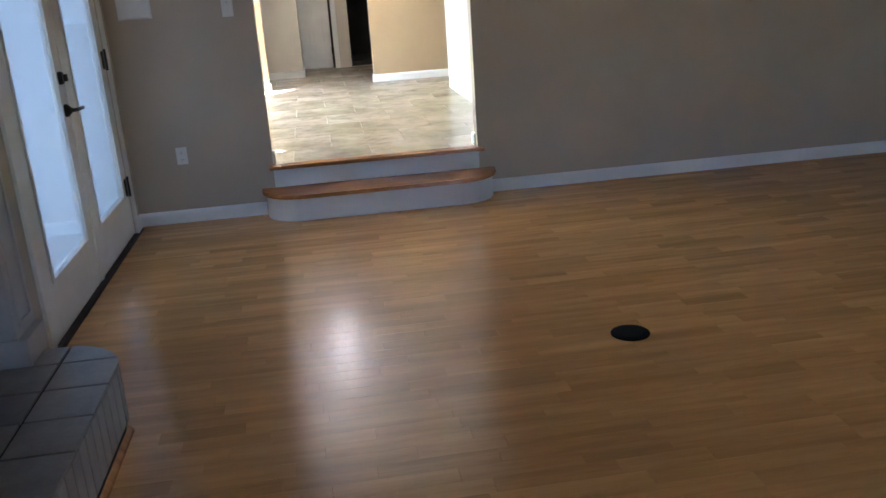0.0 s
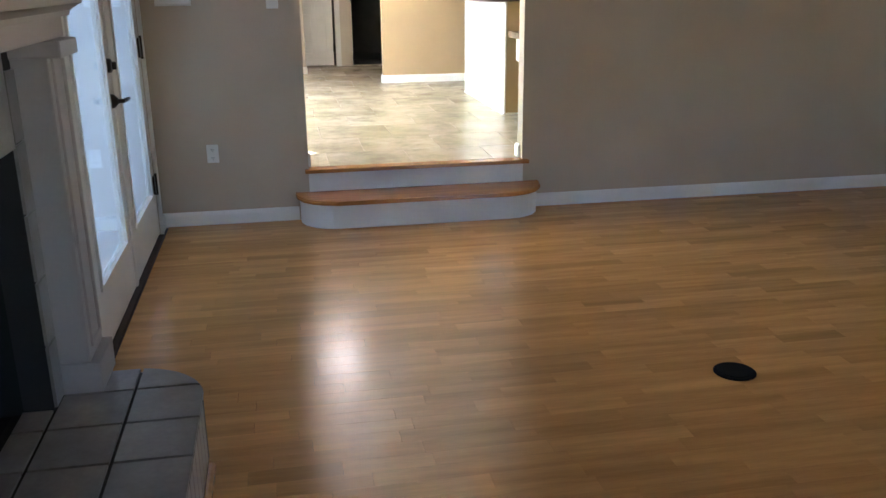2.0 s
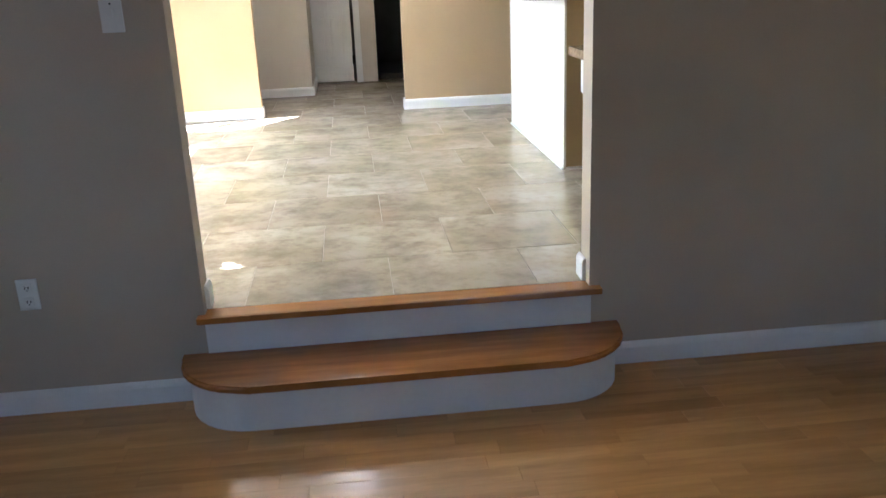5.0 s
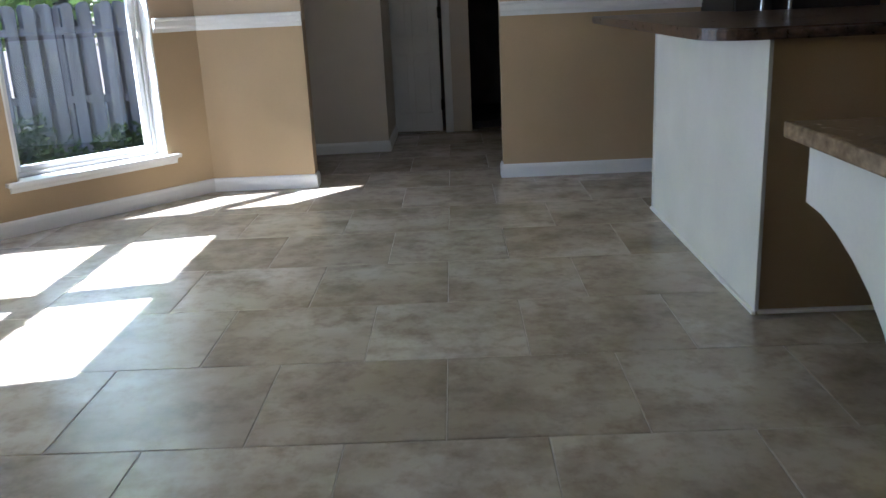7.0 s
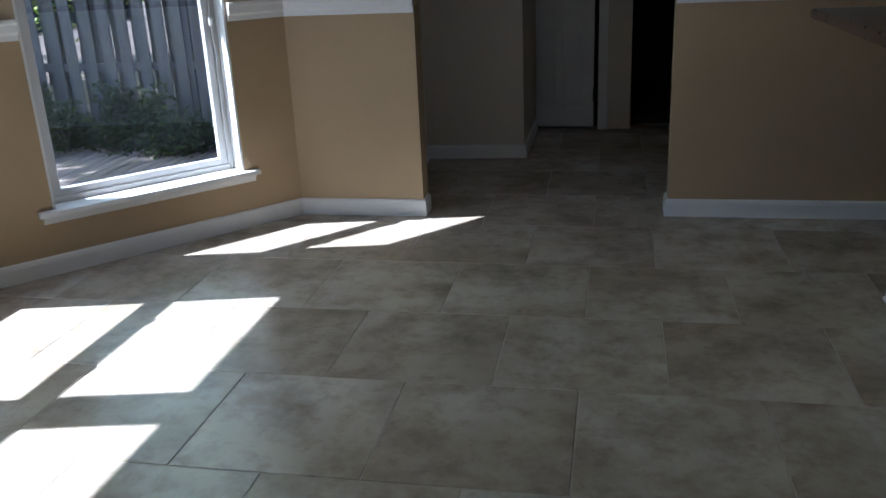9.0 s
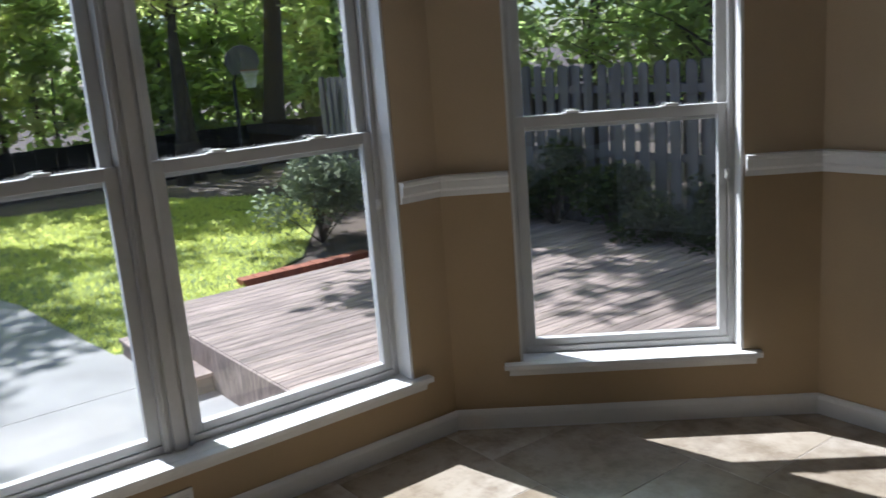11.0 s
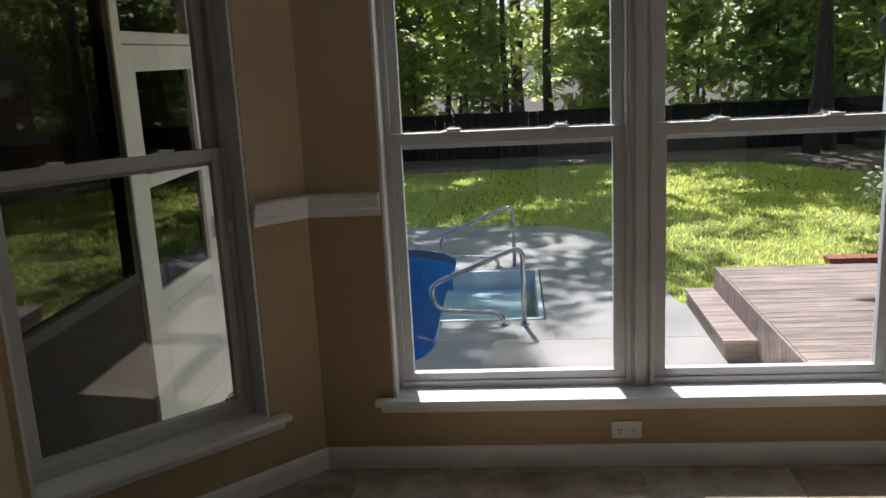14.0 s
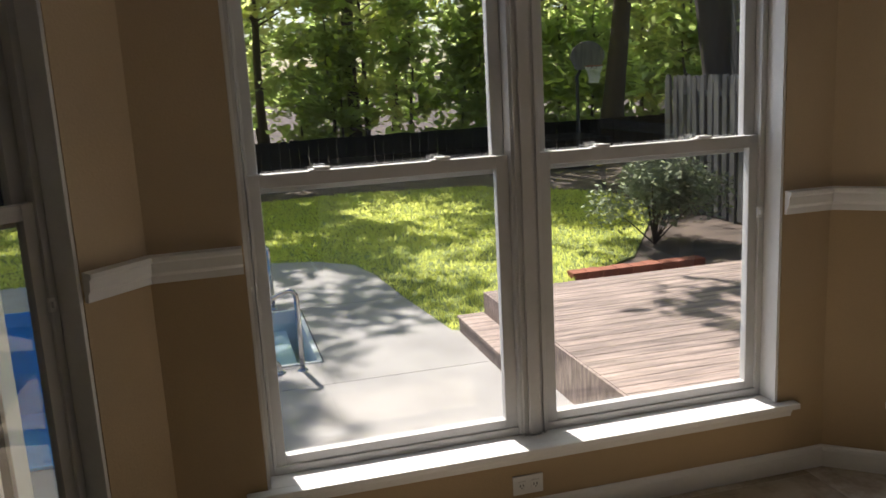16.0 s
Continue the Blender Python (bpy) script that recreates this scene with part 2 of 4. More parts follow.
def part(name, bm, material, parent=None, label="", smooth=False):
    me = bpy.data.meshes.new(name)
    bmesh.ops.recalc_face_normals(bm, faces=bm.faces)
    bm.to_mesh(me)
    bm.free()
    if smooth:
        for p in me.polygons:
            p.use_smooth = True
    me.materials.append(material)
    ob = new(name, me)
    ob.parent = parent
    if label:
        ob["label"] = label
    return ob


def thing(name, label, category, m=None, group="", kind=""):
    ob = new(name)
    if m is not None:
        ob.matrix_world = m
    return tagged(ob, label, category, group, kind)


def box(bm, x0, x1, y0, y1, z0, z1, bevel=0.0, m=None):
    made = bmesh.ops.create_cube(bm, size=1.0)
    vs = made["verts"]
    bmesh.ops.scale(bm, vec=(x1 - x0, y1 - y0, z1 - z0), verts=vs)
    bmesh.ops.translate(bm, vec=((x0 + x1) / 2, (y0 + y1) / 2, (z0 + z1) / 2), verts=vs)
    if m is not None:
        bmesh.ops.transform(bm, matrix=m, verts=vs)
    if bevel:
        es = list({e for v in vs for e in v.link_edges})
        bmesh.ops.bevel(bm, geom=es, offset=bevel, segments=2, affect="EDGES", profile=0.6)
    return bm


def boxes(*bs, bevel=0.0):
    bm = bmesh.new()
    for b in bs:
        box(bm, *b, bevel=bevel)
    return bm


def prism(bm, outline, z0, z1):
    lo = [bm.verts.new((x, y, z0)) for x, y in outline]
    hi = [bm.verts.new((x, y, z1)) for x, y in outline]
    n = len(outline)
    bm.faces.new(lo[::-1])
    bm.faces.new(hi)
    for i in range(n):
        bm.faces.new((lo[i], lo[(i + 1) % n], hi[(i + 1) % n], hi[i]))
    return bm


def tube(bm, pts, r, sides=10, taper=None):
    """A round bar through the points."""
    pts = [Vector(p) for p in pts]
    rings = []
    for i, p in enumerate(pts):
        d = (pts[min(i + 1, len(pts) - 1)] - pts[max(i - 1, 0)]).normalized()
        u = d.orthogonal().normalized() if abs(d.z) < 0.99 else Vector((1, 0, 0))
        if rings:
            u = (last_u - d * last_u.dot(d)).normalized()
        last_u = u
        w = d.cross(u)
        rr = taper[i] if taper else r
        rings.append([bm.verts.new(p + rr * (math.cos(a) * u + math.sin(a) * w)) for a in (2 * math.pi * k / sides for k in range(sides))])
    for a, b in zip(rings, rings[1:]):
        for k in range(sides):
            bm.faces.new((a[k], a[(k + 1) % sides], b[(k + 1) % sides], b[k]))
    bm.faces.new(rings[0][::-1])
    bm.faces.new(rings[-1])
    return bm


def sweep(bm, profile, p0, p1, out, e0=0.0, e1=0.0):
    """A moulding: profile points (depth, height) along p0..p1; out points off the wall; e0, e1 lengthen the outer edge for mitres."""
    p0, p1, out = Vector(p0), Vector(p1), Vector(out)
    along = (p1 - p0).normalized()
    up = Vector((0, 0, 1))
    a = [bm.verts.new(p0 + out * d + up * h - along * (e0 * d)) for d, h in profile]
    b = [bm.verts.new(p1 + out * d + up * h + along * (e1 * d)) for d, h in profile]
    n = len(profile)
    for i in range(n):
        bm.faces.new((a[i], a[(i + 1) % n], b[(i + 1) % n], b[i]))
    bm.faces.new(a[::-1])
    bm.faces.new(b)
    return bm


def local(p0, p1):
    """x along p0 to p1, y to the left of it, which is outwards for walls listed clockwise."""
    d = Vector((p1[0] - p0[0], p1[1] - p0[1], 0))
    return Matrix.Translation((p0[0], p0[1], 0)) @ Matrix.Rotation(math.atan2(d.y, d.x), 4, "Z"), d.length


def wall(name, p0, p1, thick, z0, z1, material, openings=(), e0=0.0, e1=0.0, label="", parent=None):
    """A straight wall with its inner face on p0..p1 and its body to the left of that way; e0, e1: extra outer length at its ends."""
    m, n = local(p0, p1)
    bm = bmesh.new()
    ops = [o for o in openings if o[3] - o[2] > 1e-4]
    ss = sorted({0.0, n} | {v for o in ops for v in o[:2]})
    zs = sorted({z0, z1} | {min(max(v, z0), z1) for o in ops for v in o[2:]})
    grid = {}

    def vert(i, k, side):
        if (i, k, side) not in grid:
            s = ss[i]
            if side:
                s += -e0 if i == 0 else e1 if i == len(ss) - 1 else 0
            grid[i, k, side] = bm.verts.new((s, thick if side else 0, zs[k]))
        return grid[i, k, side]

    def solid(i, k):
        if not (0 <= i < len(ss) - 1 and 0 <= k < len(zs) - 1):
            return False
        s, z = (ss[i] + ss[i + 1]) / 2, (zs[k] + zs[k + 1]) / 2
        return not any(a < s < b and c < z < d for a, b, c, d in ops)
    for i in range(len(ss) - 1):
        for k in range(len(zs) - 1):
            if not solid(i, k):
                continue
            for side in (0, 1):
                bm.faces.new((vert(i, k, side), vert(i + 1, k, side), vert(i + 1, k + 1, side), vert(i, k + 1, side)))
            for (di, dk), (a, b) in (((-1, 0), ((i, k), (i, k + 1))), ((1, 0), ((i + 1, k), (i + 1, k + 1))), ((0, -1), ((i, k), (i + 1, k))), ((0, 1), ((i, k + 1), (i + 1, k + 1)))):
                if not solid(i + di, k + dk):
                    bm.faces.new((vert(*a, 0), vert(*b, 0), vert(*b, 1), vert(*a, 1)))
    bmesh.ops.transform(bm, matrix=m, verts=bm.verts)
    ob = part(name, bm, material, parent)
    return tagged(ob, label or name.replace("_", " "), "wall", kind="structure")

# ---- large structure ----
K = 0.335          # kitchen floor over the den floor
CEIL = K + 2.44
RAIL = 1.405       # middle of the chair rail
GROUND = -0.70
A0, A1, A2, A3, A4 = (-1.08, 0.12), (-1.88, 0.92), (-1.88, 3.36), (-0.885, 4.53), (-0.215, 4.53)
T22 = 0.2 * math.tan(radians(22.5))
W_Z0, W_Z1 = 0.61, 2.42     # window openings

# den
tagged(part("floor_den_base", boxes((-0.96, 4.9, -8.0, 0.0, -0.12, -0.012)), M_DARKGAP), "dark subfloor under the den planks", "floor", kind="structure")
tagged(part("ceiling_den", boxes((-0.96, 4.9, -8.0, 0.0, CEIL, CEIL + 0.1)), M_CEIL), "white painted den ceiling", "ceiling", kind="structure")
wall("wall_doorway", (-1.08, 0.0), (4.9, 0.0), 0.12, GROUND - 0.1, CEIL + 0.1, M_DENWALL, [(1.055, 2.485, K - 0.03, 2.45)], label="greige painted wall with a cased-free opening")
wall("wall_den_left", (-0.96, -8.0), (-0.96, -0.002), 0.16, GROUND - 0.1, CEIL + 0.1, M_DENWALL, [(4.065, 5.065, 0.0, 1.11), (5.86, 7.81, -0.02, 2.06)], label="greige painted den wall beside the fireplace")
wall("wall_den_back", (4.9, -8.0), (-0.96, -8.0), 0.16, GROUND - 0.1, CEIL + 0.1, M_DENWALL, [(2.0, 3.0, 1.0, 2.0)], label="greige painted den wall with an unseen, assumed window")
wall("wall_den_right", (4.9, 0.0), (4.9, -8.0), 0.16, GROUND - 0.1, CEIL + 0.1, M_DENWALL, label="greige painted den wall")

# kitchen floor body, hall floor and ceiling
tagged(part("floor_kitchen_base", prism(bmesh.new(), [(-1.08, 0.05), (4.9, 0.05), (4.9, 7.0), (-0.88, 7.0), (-0.88, 4.75), (-2.07, 3.45), (-2.07, 0.84), (-1.28, 0.05)][::-1], K - 0.2, K - 0.002), M_GROUT), "tan grout bed of the kitchen floor", "floor", kind="structure")
tagged(part("ceiling_kitchen", prism(bmesh.new(), [(-1.3, 0.12), (4.9, 0.12), (4.9, 9.0), (-0.88, 9.0), (-0.88, 4.78), (-2.08, 3.45), (-2.08, 0.84)][::-1], CEIL, CEIL + 0.1), M_CEIL), "white painted kitchen ceiling", "ceiling", kind="structure")


def two_tone(name, p0, p1, thick, openings=(), e0=0.0, e1=0.0, label=""):
    wall(name + "_lower", p0, p1, thick, (GROUND - 0.1 if "bay" in name else K - 0.2), RAIL, M_LOWER, [(a, b, c, min(d, RAIL)) for a, b, c, d in openings], e0, e1, label + ", darker tan below the rail")
    wall(name + "_upper", p0, p1, thick, RAIL, CEIL + 0.1, M_UPPER, [(a, b, RAIL, d) for a, b, c, d in openings], e0, e1, label + ", lighter tan above the rail")


L_S0, L_S1 = 0.238, 1.10
M_S0, M_S1 = 0.285, 2.235
R_S0, R_S1 = 0.29, 1.226

m_len = math.dist(A0, A1)
two_tone("wall_bay_near", A0, A1, 0.2, [(m_len - L_S1, m_len - L_S0, W_Z0, W_Z1)], 0.1, T22, label="tan bay wall with a sash window")
two_tone("wall_bay_middle", A1, A2, 0.2, [(M_S0, M_S1, W_Z0, W_Z1)], T22, T22, label="tan bay wall with a double sash window")
two_tone("wall_bay_far", A2, A3, 0.2, [(R_S0, R_S1, W_Z0, W_Z1)], T22, T22, label="tan bay wall with a sash window")
two_tone("wall_bay_end", A3, A4, 0.13, [], -0.05, 0.0, label="short tan wall at the end of the bay")
two_tone("wall_kitchen_far", (1.03, 4.59), (4.9, 4.59), 0.13, [], label="tan wall behind the peninsula")
wall("wall_kitchen_right", (4.9, 9.0), (4.9, 0.12), 0.16, K - 0.2, CEIL + 0.1, M_UPPER, label="tan kitchen side wall")
wall("wall_kitchen_near", (4.9, 0.122), (1.407, 0.122), -0.004, K, CEIL, M_UPPER, label="tan kitchen face of the opening wall")
wall("wall_kitchen_near_left", (-0.027, 0.122), (-1.08, 0.122), -0.004, K, CEIL, M_UPPER, label="tan kitchen face of the opening wall")
# hall
wall("wall_hall_left", (-0.46, 5.81), (0.18, 5.84), 0.11, K - 0.2, CEIL, M_HALL, label="tan hall wall")
wall("wall_hall_return", (0.18, 5.84), (0.18, 6.76), 0.11, K - 0.2, CEIL, M_HALL, label="tan hall return wall")
wall("wall_hall_side", (-0.46, 4.65), (-0.46, 5.81), 0.11, K - 0.2, CEIL, M_HALL, label="tan hall side wall")
wall("wall_hall_end", (-0.7, 6.76), (2.4, 6.76), 0.11, K - 0.2, CEIL, M_HALL, [(0.79, 1.335, K, K + 2.03), (1.57, 2.48, K, K + 2.05)], label="tan hall end wall with two doorways")
wall("wall_hall_right", (1.95, 6.76), (1.95, 4.74), 0.11, K - 0.2, CEIL, M_UPPER, label="tan hall wall")
# room past the hall, dimmed by its dark colours
wall("wall_dark_room", (-0.6, 8.9), (4.9, 8.9), 0.1, K - 0.2, CEIL, M_DARKROOM, label="wall of the unlit room, gloom put into its colour")
wall("wall_dark_room_side", (-0.6, 6.87), (-0.6, 8.9), 0.1, K - 0.2, CEIL, M_DARKWOOD_UNLIT, label="side wall of the unlit room, gloom put into its colour")
tagged(part("floor_dark_room", boxes((-0.6, 4.9, 7.0, 8.9, K - 0.2, K - 0.004)), M_DARKWOOD_UNLIT), "floor of the unlit room, gloom put into its colour", "floor", kind="structure")

# ---- trim ----
BASE = [(0, 0), (0.016, 0), (0.016, 0.066), (0.012, 0.080), (0.005, 0.088), (0, 0.088)]
RAILP = [(0, -0.035), (0.014, -0.035), (0.016, -0.012), (0.026, 0.0), (0.028, 0.030), (0.036, 0.038), (0.036, 0.050), (0, 0.053)]
CASE = [(0, 0), (0.018, 0), (0.018, 0.05), (0.012, 0.062), (0, 0.062)]


def trim(name, profile, runs, z, label):
    for p0, p1, e0, e1 in runs:
        d = Vector((p1[0] - p0[0], p1[1] - p0[1], 0)).normalized()
        out = Vector((d.y, -d.x, 0))
        ob = part(name, sweep(bmesh.new(), profile, (*p0, z), (*p1, z), out, e0, e1), M_WHITE)
        tagged(ob, label, "trim", kind="structure")


def on(p0, p1, s):
    d = Vector((p1[0] - p0[0], p1[1] - p0[1])).normalized()
    return (p0[0] + d.x * s, p0[1] + d.y * s)


MT = -math.tan(radians(22.5))
trim("baseboard", BASE, [((-0.023, 0.128), A0, 0, -0.414), (A0, A1, -0.414, MT), (A1, A2, MT, MT), (A2, A3, MT, MT), (A3, A4, MT, 1), (A4, (A4[0], 4.65), 1, 0),
                         ((1.03, 4.72), (1.03, 4.59), 0, 1), ((1.03, 4.59), (4.9, 4.59), 1, 0), ((-0.46, 4.65), (-0.46, 5.81), 0, -1), ((-0.46, 5.81), (0.18, 5.84), -1, 1), ((0.18, 5.84), (0.18, 6.70), 1, 0)], K, "white painted moulded baseboard")
trim("baseboard", BASE, [((-0.96, 0.0), (-0.10, 0.0), -1, 0), ((1.49, 0.0), (4.9, 0.0), 0, -1), ((4.9, 0.0), (4.9, -8.0), -1, -1), ((-0.96, -0.13), (-0.96, 0.0), 0, -1)], 0.0, "white painted den baseboard")
trim("baseboard", BASE, [((1.405, 0.135), (1.405, 0.05), 0, 0), ((-0.025, 0.05), (-0.025, 0.135), 0, 0)], K, "short white baseboard wrapping the opening's jamb")
n_l, n_r = math.dist(A0, A1), math.dist(A2, A3)
trim("chair_rail", RAILP, [(on(A0, A1, n_l - L_S0 + 0.005), A1, 0, MT), (A1, on(A1, A2, M_S0 - 0.005), MT, 0), (on(A1, A2, M_S1 + 0.005), A2, 0, MT), (A2, on(A2, A3, R_S0 - 0.005), MT, 0),
                           (on(A2, A3, R_S1 + 0.005), A3, 0, MT), (A3, A4, MT, 0), ((1.03, 4.59), (4.9, 4.59), 0, 0)], RAIL, "white moulded chair rail on a tan wall")

# ---- windows of the bay ----


def slat_box(parent, name, x0, x1, y0, y1, z0, z1, material, bevel=0.004, label=""):
    return part(name, boxes((x0, x1, y0, y1, z0, z1), bevel=bevel), material, parent, label)


def sash(parent, name, x0, x1, y, z0, z1, stile, bottom, top):
    """One sash: two stiles, two rails and its pane."""
    bm = boxes((x0, x0 + stile, y - 0.018, y + 0.018, z0, z1), (x1 - stile, x1, y - 0.018, y + 0.018, z0, z1),
               (x0 + stile, x1 - stile, y - 0.018, y + 0.018, z0, z0 + bottom), (x0 + stile, x1 - stile, y - 0.018, y + 0.018, z1 - top, z1), bevel=0.003)
    frame_ob = part(name, bm, M_VINYL, parent)
    pane = part("pane", boxes((x0 + stile - 0.005, x1 - stile + 0.005, y - 0.002, y + 0.002, z0 + bottom - 0.005, z1 - top + 0.005)), G_CLEAR, frame_ob)
    pane.visible_shadow = False
    return frame_ob


def window(name, p0, p1, s0, s1, units, label):
    """A sash window in the opening s0..s1 of the wall p0..p1; local y runs outwards."""
    m, _ = local(p0, p1)
    w = thing(name, label, "window", m, kind="structure")
    G = 0.125          # depth of the lower sash behind the wall face
    MEET = 1.615
    z0, z1 = W_Z0 + 0.022, W_Z1
    # stool with horns and apron
    part("window_sill", boxes((s0 + 0.002, s1 - 0.002, 0.0, 0.098, W_Z0, W_Z0 + 0.022), (s0 - 0.07, s1 + 0.07, -0.045, 0.0, W_Z0 - 0.002, W_Z0 + 0.022), bevel=0.005), M_WHITE, w)
    part("apron", sweep(bmesh.new(), [(0, 0), (0.014, 0.004), (0.018, 0.020), (0.028, 0.034), (0.028, 0.038), (0, 0.038)], (s0 - 0.05, 0, W_Z0 - 0.041), (s1 + 0.05, 0, W_Z0 - 0.041), (0, -1, 0)), M_WHITE, w)
    # drywall returns painted white
    fr = boxes((s0 + 0.002, s0 + 0.028, 0.098, 0.17, z0 - 0.02, z1 - 0.002), (s1 - 0.028, s1 - 0.002, 0.098, 0.17, z0 - 0.02, z1 - 0.002),
               (s0 + 0.028, s1 - 0.028, 0.098, 0.17, z0 - 0.02, z0 + 0.028), (s0 + 0.028, s1 - 0.028, 0.098, 0.2, z1 - 0.05, z1 - 0.002), bevel=0.004)
    part("window_frame", fr, M_VINYL, w)
    for side in (s0 + 0.029, s1 - 0.039):
        slat_box(w, "jamb_track", side, side + 0.010, 0.092, 0.106, z0 + 0.03, z1 - 0.05, M_VINYL, 0.002)
    jl = boxes((s0 + 0.001, s0 + 0.012, 0.003, 0.097, z0, z1 - 0.002), (s1 - 0.012, s1 - 0.001, 0.003, 0.097, z0, z1 - 0.002), (s0 + 0.012, s1 - 0.012, 0.003, 0.097, z1 - 0.014, z1 - 0.002))
    part("jamb_liner", jl, M_WHITE, w)
    inner0, inner1 = s0 + 0.029, s1 - 0.029
    n = units
    gap = 0.11
    width = (inner1 - inner0 - gap * (n - 1)) / n
    for k in range(n):
        a = inner0 + k * (width + gap)
        b = a + width
        lower = sash(w, "lower_sash", a, b, G, z0 + 0.02, MEET + 0.045, 0.045, 0.04, 0.045)
        sash(w, "upper_sash", a, b, G + 0.04, MEET - 0.02, z1 - 0.05, 0.045, 0.04, 0.045)
        for f in (0.27, 0.73):
            x = a + width * f
            lk = boxes((x - 0.035, x + 0.035, G - 0.02, G + 0.012, MEET + 0.046, MEET + 0.050), (x - 0.018, x + 0.018, G - 0.016, G + 0.006, MEET + 0.050, MEET + 0.058), (x - 0.012, x + 0.034, G - 0.024, G - 0.016, MEET + 0.050, MEET + 0.057), bevel=0.002)
            part("sash_lock", lk, M_PLASTIC, lower, "white sash lock")
        if k:
            slat_box(w, "mullion", a - gap + 0.001, a - 0.001, 0.082, 0.17, z0 + 0.002, z1 - 0.05, M_VINYL, 0.004)
            slat_box(w, "mullion_bead", a - gap / 2 - 0.022, a - gap / 2 + 0.022, 0.068, 0.081, z0 + 0.001, z1 - 0.052, M_VINYL, 0.004)
            for q in (a - gap + 0.012, a - 0.020):
                slat_box(w, "mullion_track", q, q + 0.008, 0.073, 0.081, z0 + 0.001, z1 - 0.052, M_VINYL, 0.002)
    z = 1.37
    part("side_latch", boxes((s1 - 0.052, s1 - 0.034, 0.078, 0.091, z - 0.02, z + 0.02), (s1 - 0.048, s1 - 0.038, 0.068, 0.078, z - 0.008, z + 0.012), bevel=0.002), M_PLASTIC, w)
    # raised blind
    bl = thing("raised_blind", "white slatted blind drawn up at the window head", "blind", m)
    slat_box(bl, "headrail", s0 + 0.02, s1 - 0.02, 0.01, 0.065, 2.36, 2.405, M_WHITE)
    for k in range(9):
        slat_box(bl, "slat", s0 + 0.022, s1 - 0.022, 0.013, 0.062, 2.288 + k * 0.0072, 2.2925 + k * 0.0072, M_WHITE, 0.001)
    slat_box(bl, "bottom_rail", s0 + 0.022, s1 - 0.022, 0.012, 0.063, 2.265, 2.285, M_WHITE, 0.003)
    return w


window("window_1", A0, A1, n_l - L_S1, n_l - L_S0, 1, "white vinyl sash window facing the sunroom")
window("window_2", A1, A2, M_S0, M_S1, 2, "white vinyl double sash window over a wide sill")
window("window_3", A2, A3, R_S0, R_S1, 1, "white vinyl sash window facing the picket fence")


def outlet(at, rz, label, switch=False, wide=False):
    o = thing("light_switch" if switch else "wall_outlet", label, "switch" if switch else "outlet", pose(*at, 0, 0, rz))
    w, h = (0.115, 0.072) if wide else (0.072, 0.115)
    part("plate", boxes((-w / 2, w / 2, -0.007, 0, -h / 2, h / 2), bevel=0.003), M_PLASTIC, o)
    if switch:
        part("toggle", boxes((-0.006, 0.006, -0.02, -0.007, -0.008, 0.014), bevel=0.002), M_PLASTIC, o)
        part("screw", boxes((-0.003, 0.003, -0.009, -0.007, 0.03, 0.036)), M_SLOT, o)
        return o
    for k in (-1, 1):
        c = (k * 0.026, 0) if wide else (0, k * 0.026)
        f = part("socket", boxes((c[0] - 0.016, c[0] + 0.016, -0.0095, -0.007, c[1] - 0.016, c[1] + 0.016), bevel=0.002), M_PLASTIC, o)
        for q in (-0.006, 0.006):
            part("slot", boxes((c[0] + q - 0.0016, c[0] + q + 0.0016, -0.0105, -0.0095, c[1] - 0.004, c[1] + 0.006)), M_SLOT, f)
        part("slot", boxes((c[0] - 0.002, c[0] + 0.002, -0.0105, -0.0095, c[1] - 0.012, c[1] - 0.008)), M_SLOT, f)
    return o


outlet((-1.878, 2.115, 0.485), 90, "white duplex outlet under the double window", wide=True)
outlet((-0.618, -0.002, 0.46), 0, "white duplex outlet on the den wall")
outlet((-0.19, -0.002, 1.395), 0, "white toggle light switch beside the opening", switch=True)
th = thing("wall_panel", "white thermostat-like panel on the den wall", "wall panel", pose(-0.771, -0.002, 1.45))
part("cover", boxes((-0.10, 0.10, -0.02, 0, -0.085, 0.085), bevel=0.006), M_PLASTIC, th)
part("rim", boxes((-0.105, 0.105, -0.006, 0, -0.09, 0.09), bevel=0.003), M_PLASTIC, th)

# ---- steps at the opening ----
st = thing("step", "low rounded wooden step with a white riser", "step")


def d_shape(x0, x1, y1, depth, r):
    """A tread that is straight at the wall and rounded at its two front corners."""
    pts = [(x0, y1)]
    for k in range(9):
        a = math.pi + (math.pi / 2) * k / 8
        pts.append((x0 + r + r * math.cos(a), y1 - depth + r + r * math.sin(a)))
    for k in range(9):
        a = 1.5 * math.pi + (math.pi / 2) * k / 8
        pts.append((x1 - r + r * math.cos(a), y1 - depth + r + r * math.sin(a)))
    pts.append((x1, y1))
    return pts


part("riser", prism(bmesh.new(), d_shape(-0.092, 1.487, -0.002, 0.285, 0.24), 0.0, 0.1545), M_WHITE, st, "white painted curved riser")
bm = prism(bmesh.new(), d_shape(-0.118, 1.513, -0.002, 0.312, 0.265), 0.155, 0.182)
bmesh.ops.bevel(bm, geom=[e for e in bm.edges if abs(e.verts[0].co.z - e.verts[1].co.z) < 1e-5 and max(v.co.y for v in e.verts) < -0.01], offset=0.009, segments=3, affect="EDGES")
part("tread", bm, M_TREAD, st, "stained wooden tread with a rounded nose")
ts = thing("threshold", "stained wooden nosing at the opening's edge", "threshold", kind="structure")
part("nosing", boxes((-0.05, 1.445, -0.045, -0.0005, K - 0.026, K - 0.0015), bevel=0.004), M_TREAD, ts)
part("board", boxes((-0.022, 1.402, -0.038, 0.048, K - 0.0255, K - 0.0005)), M_TREAD, ts)
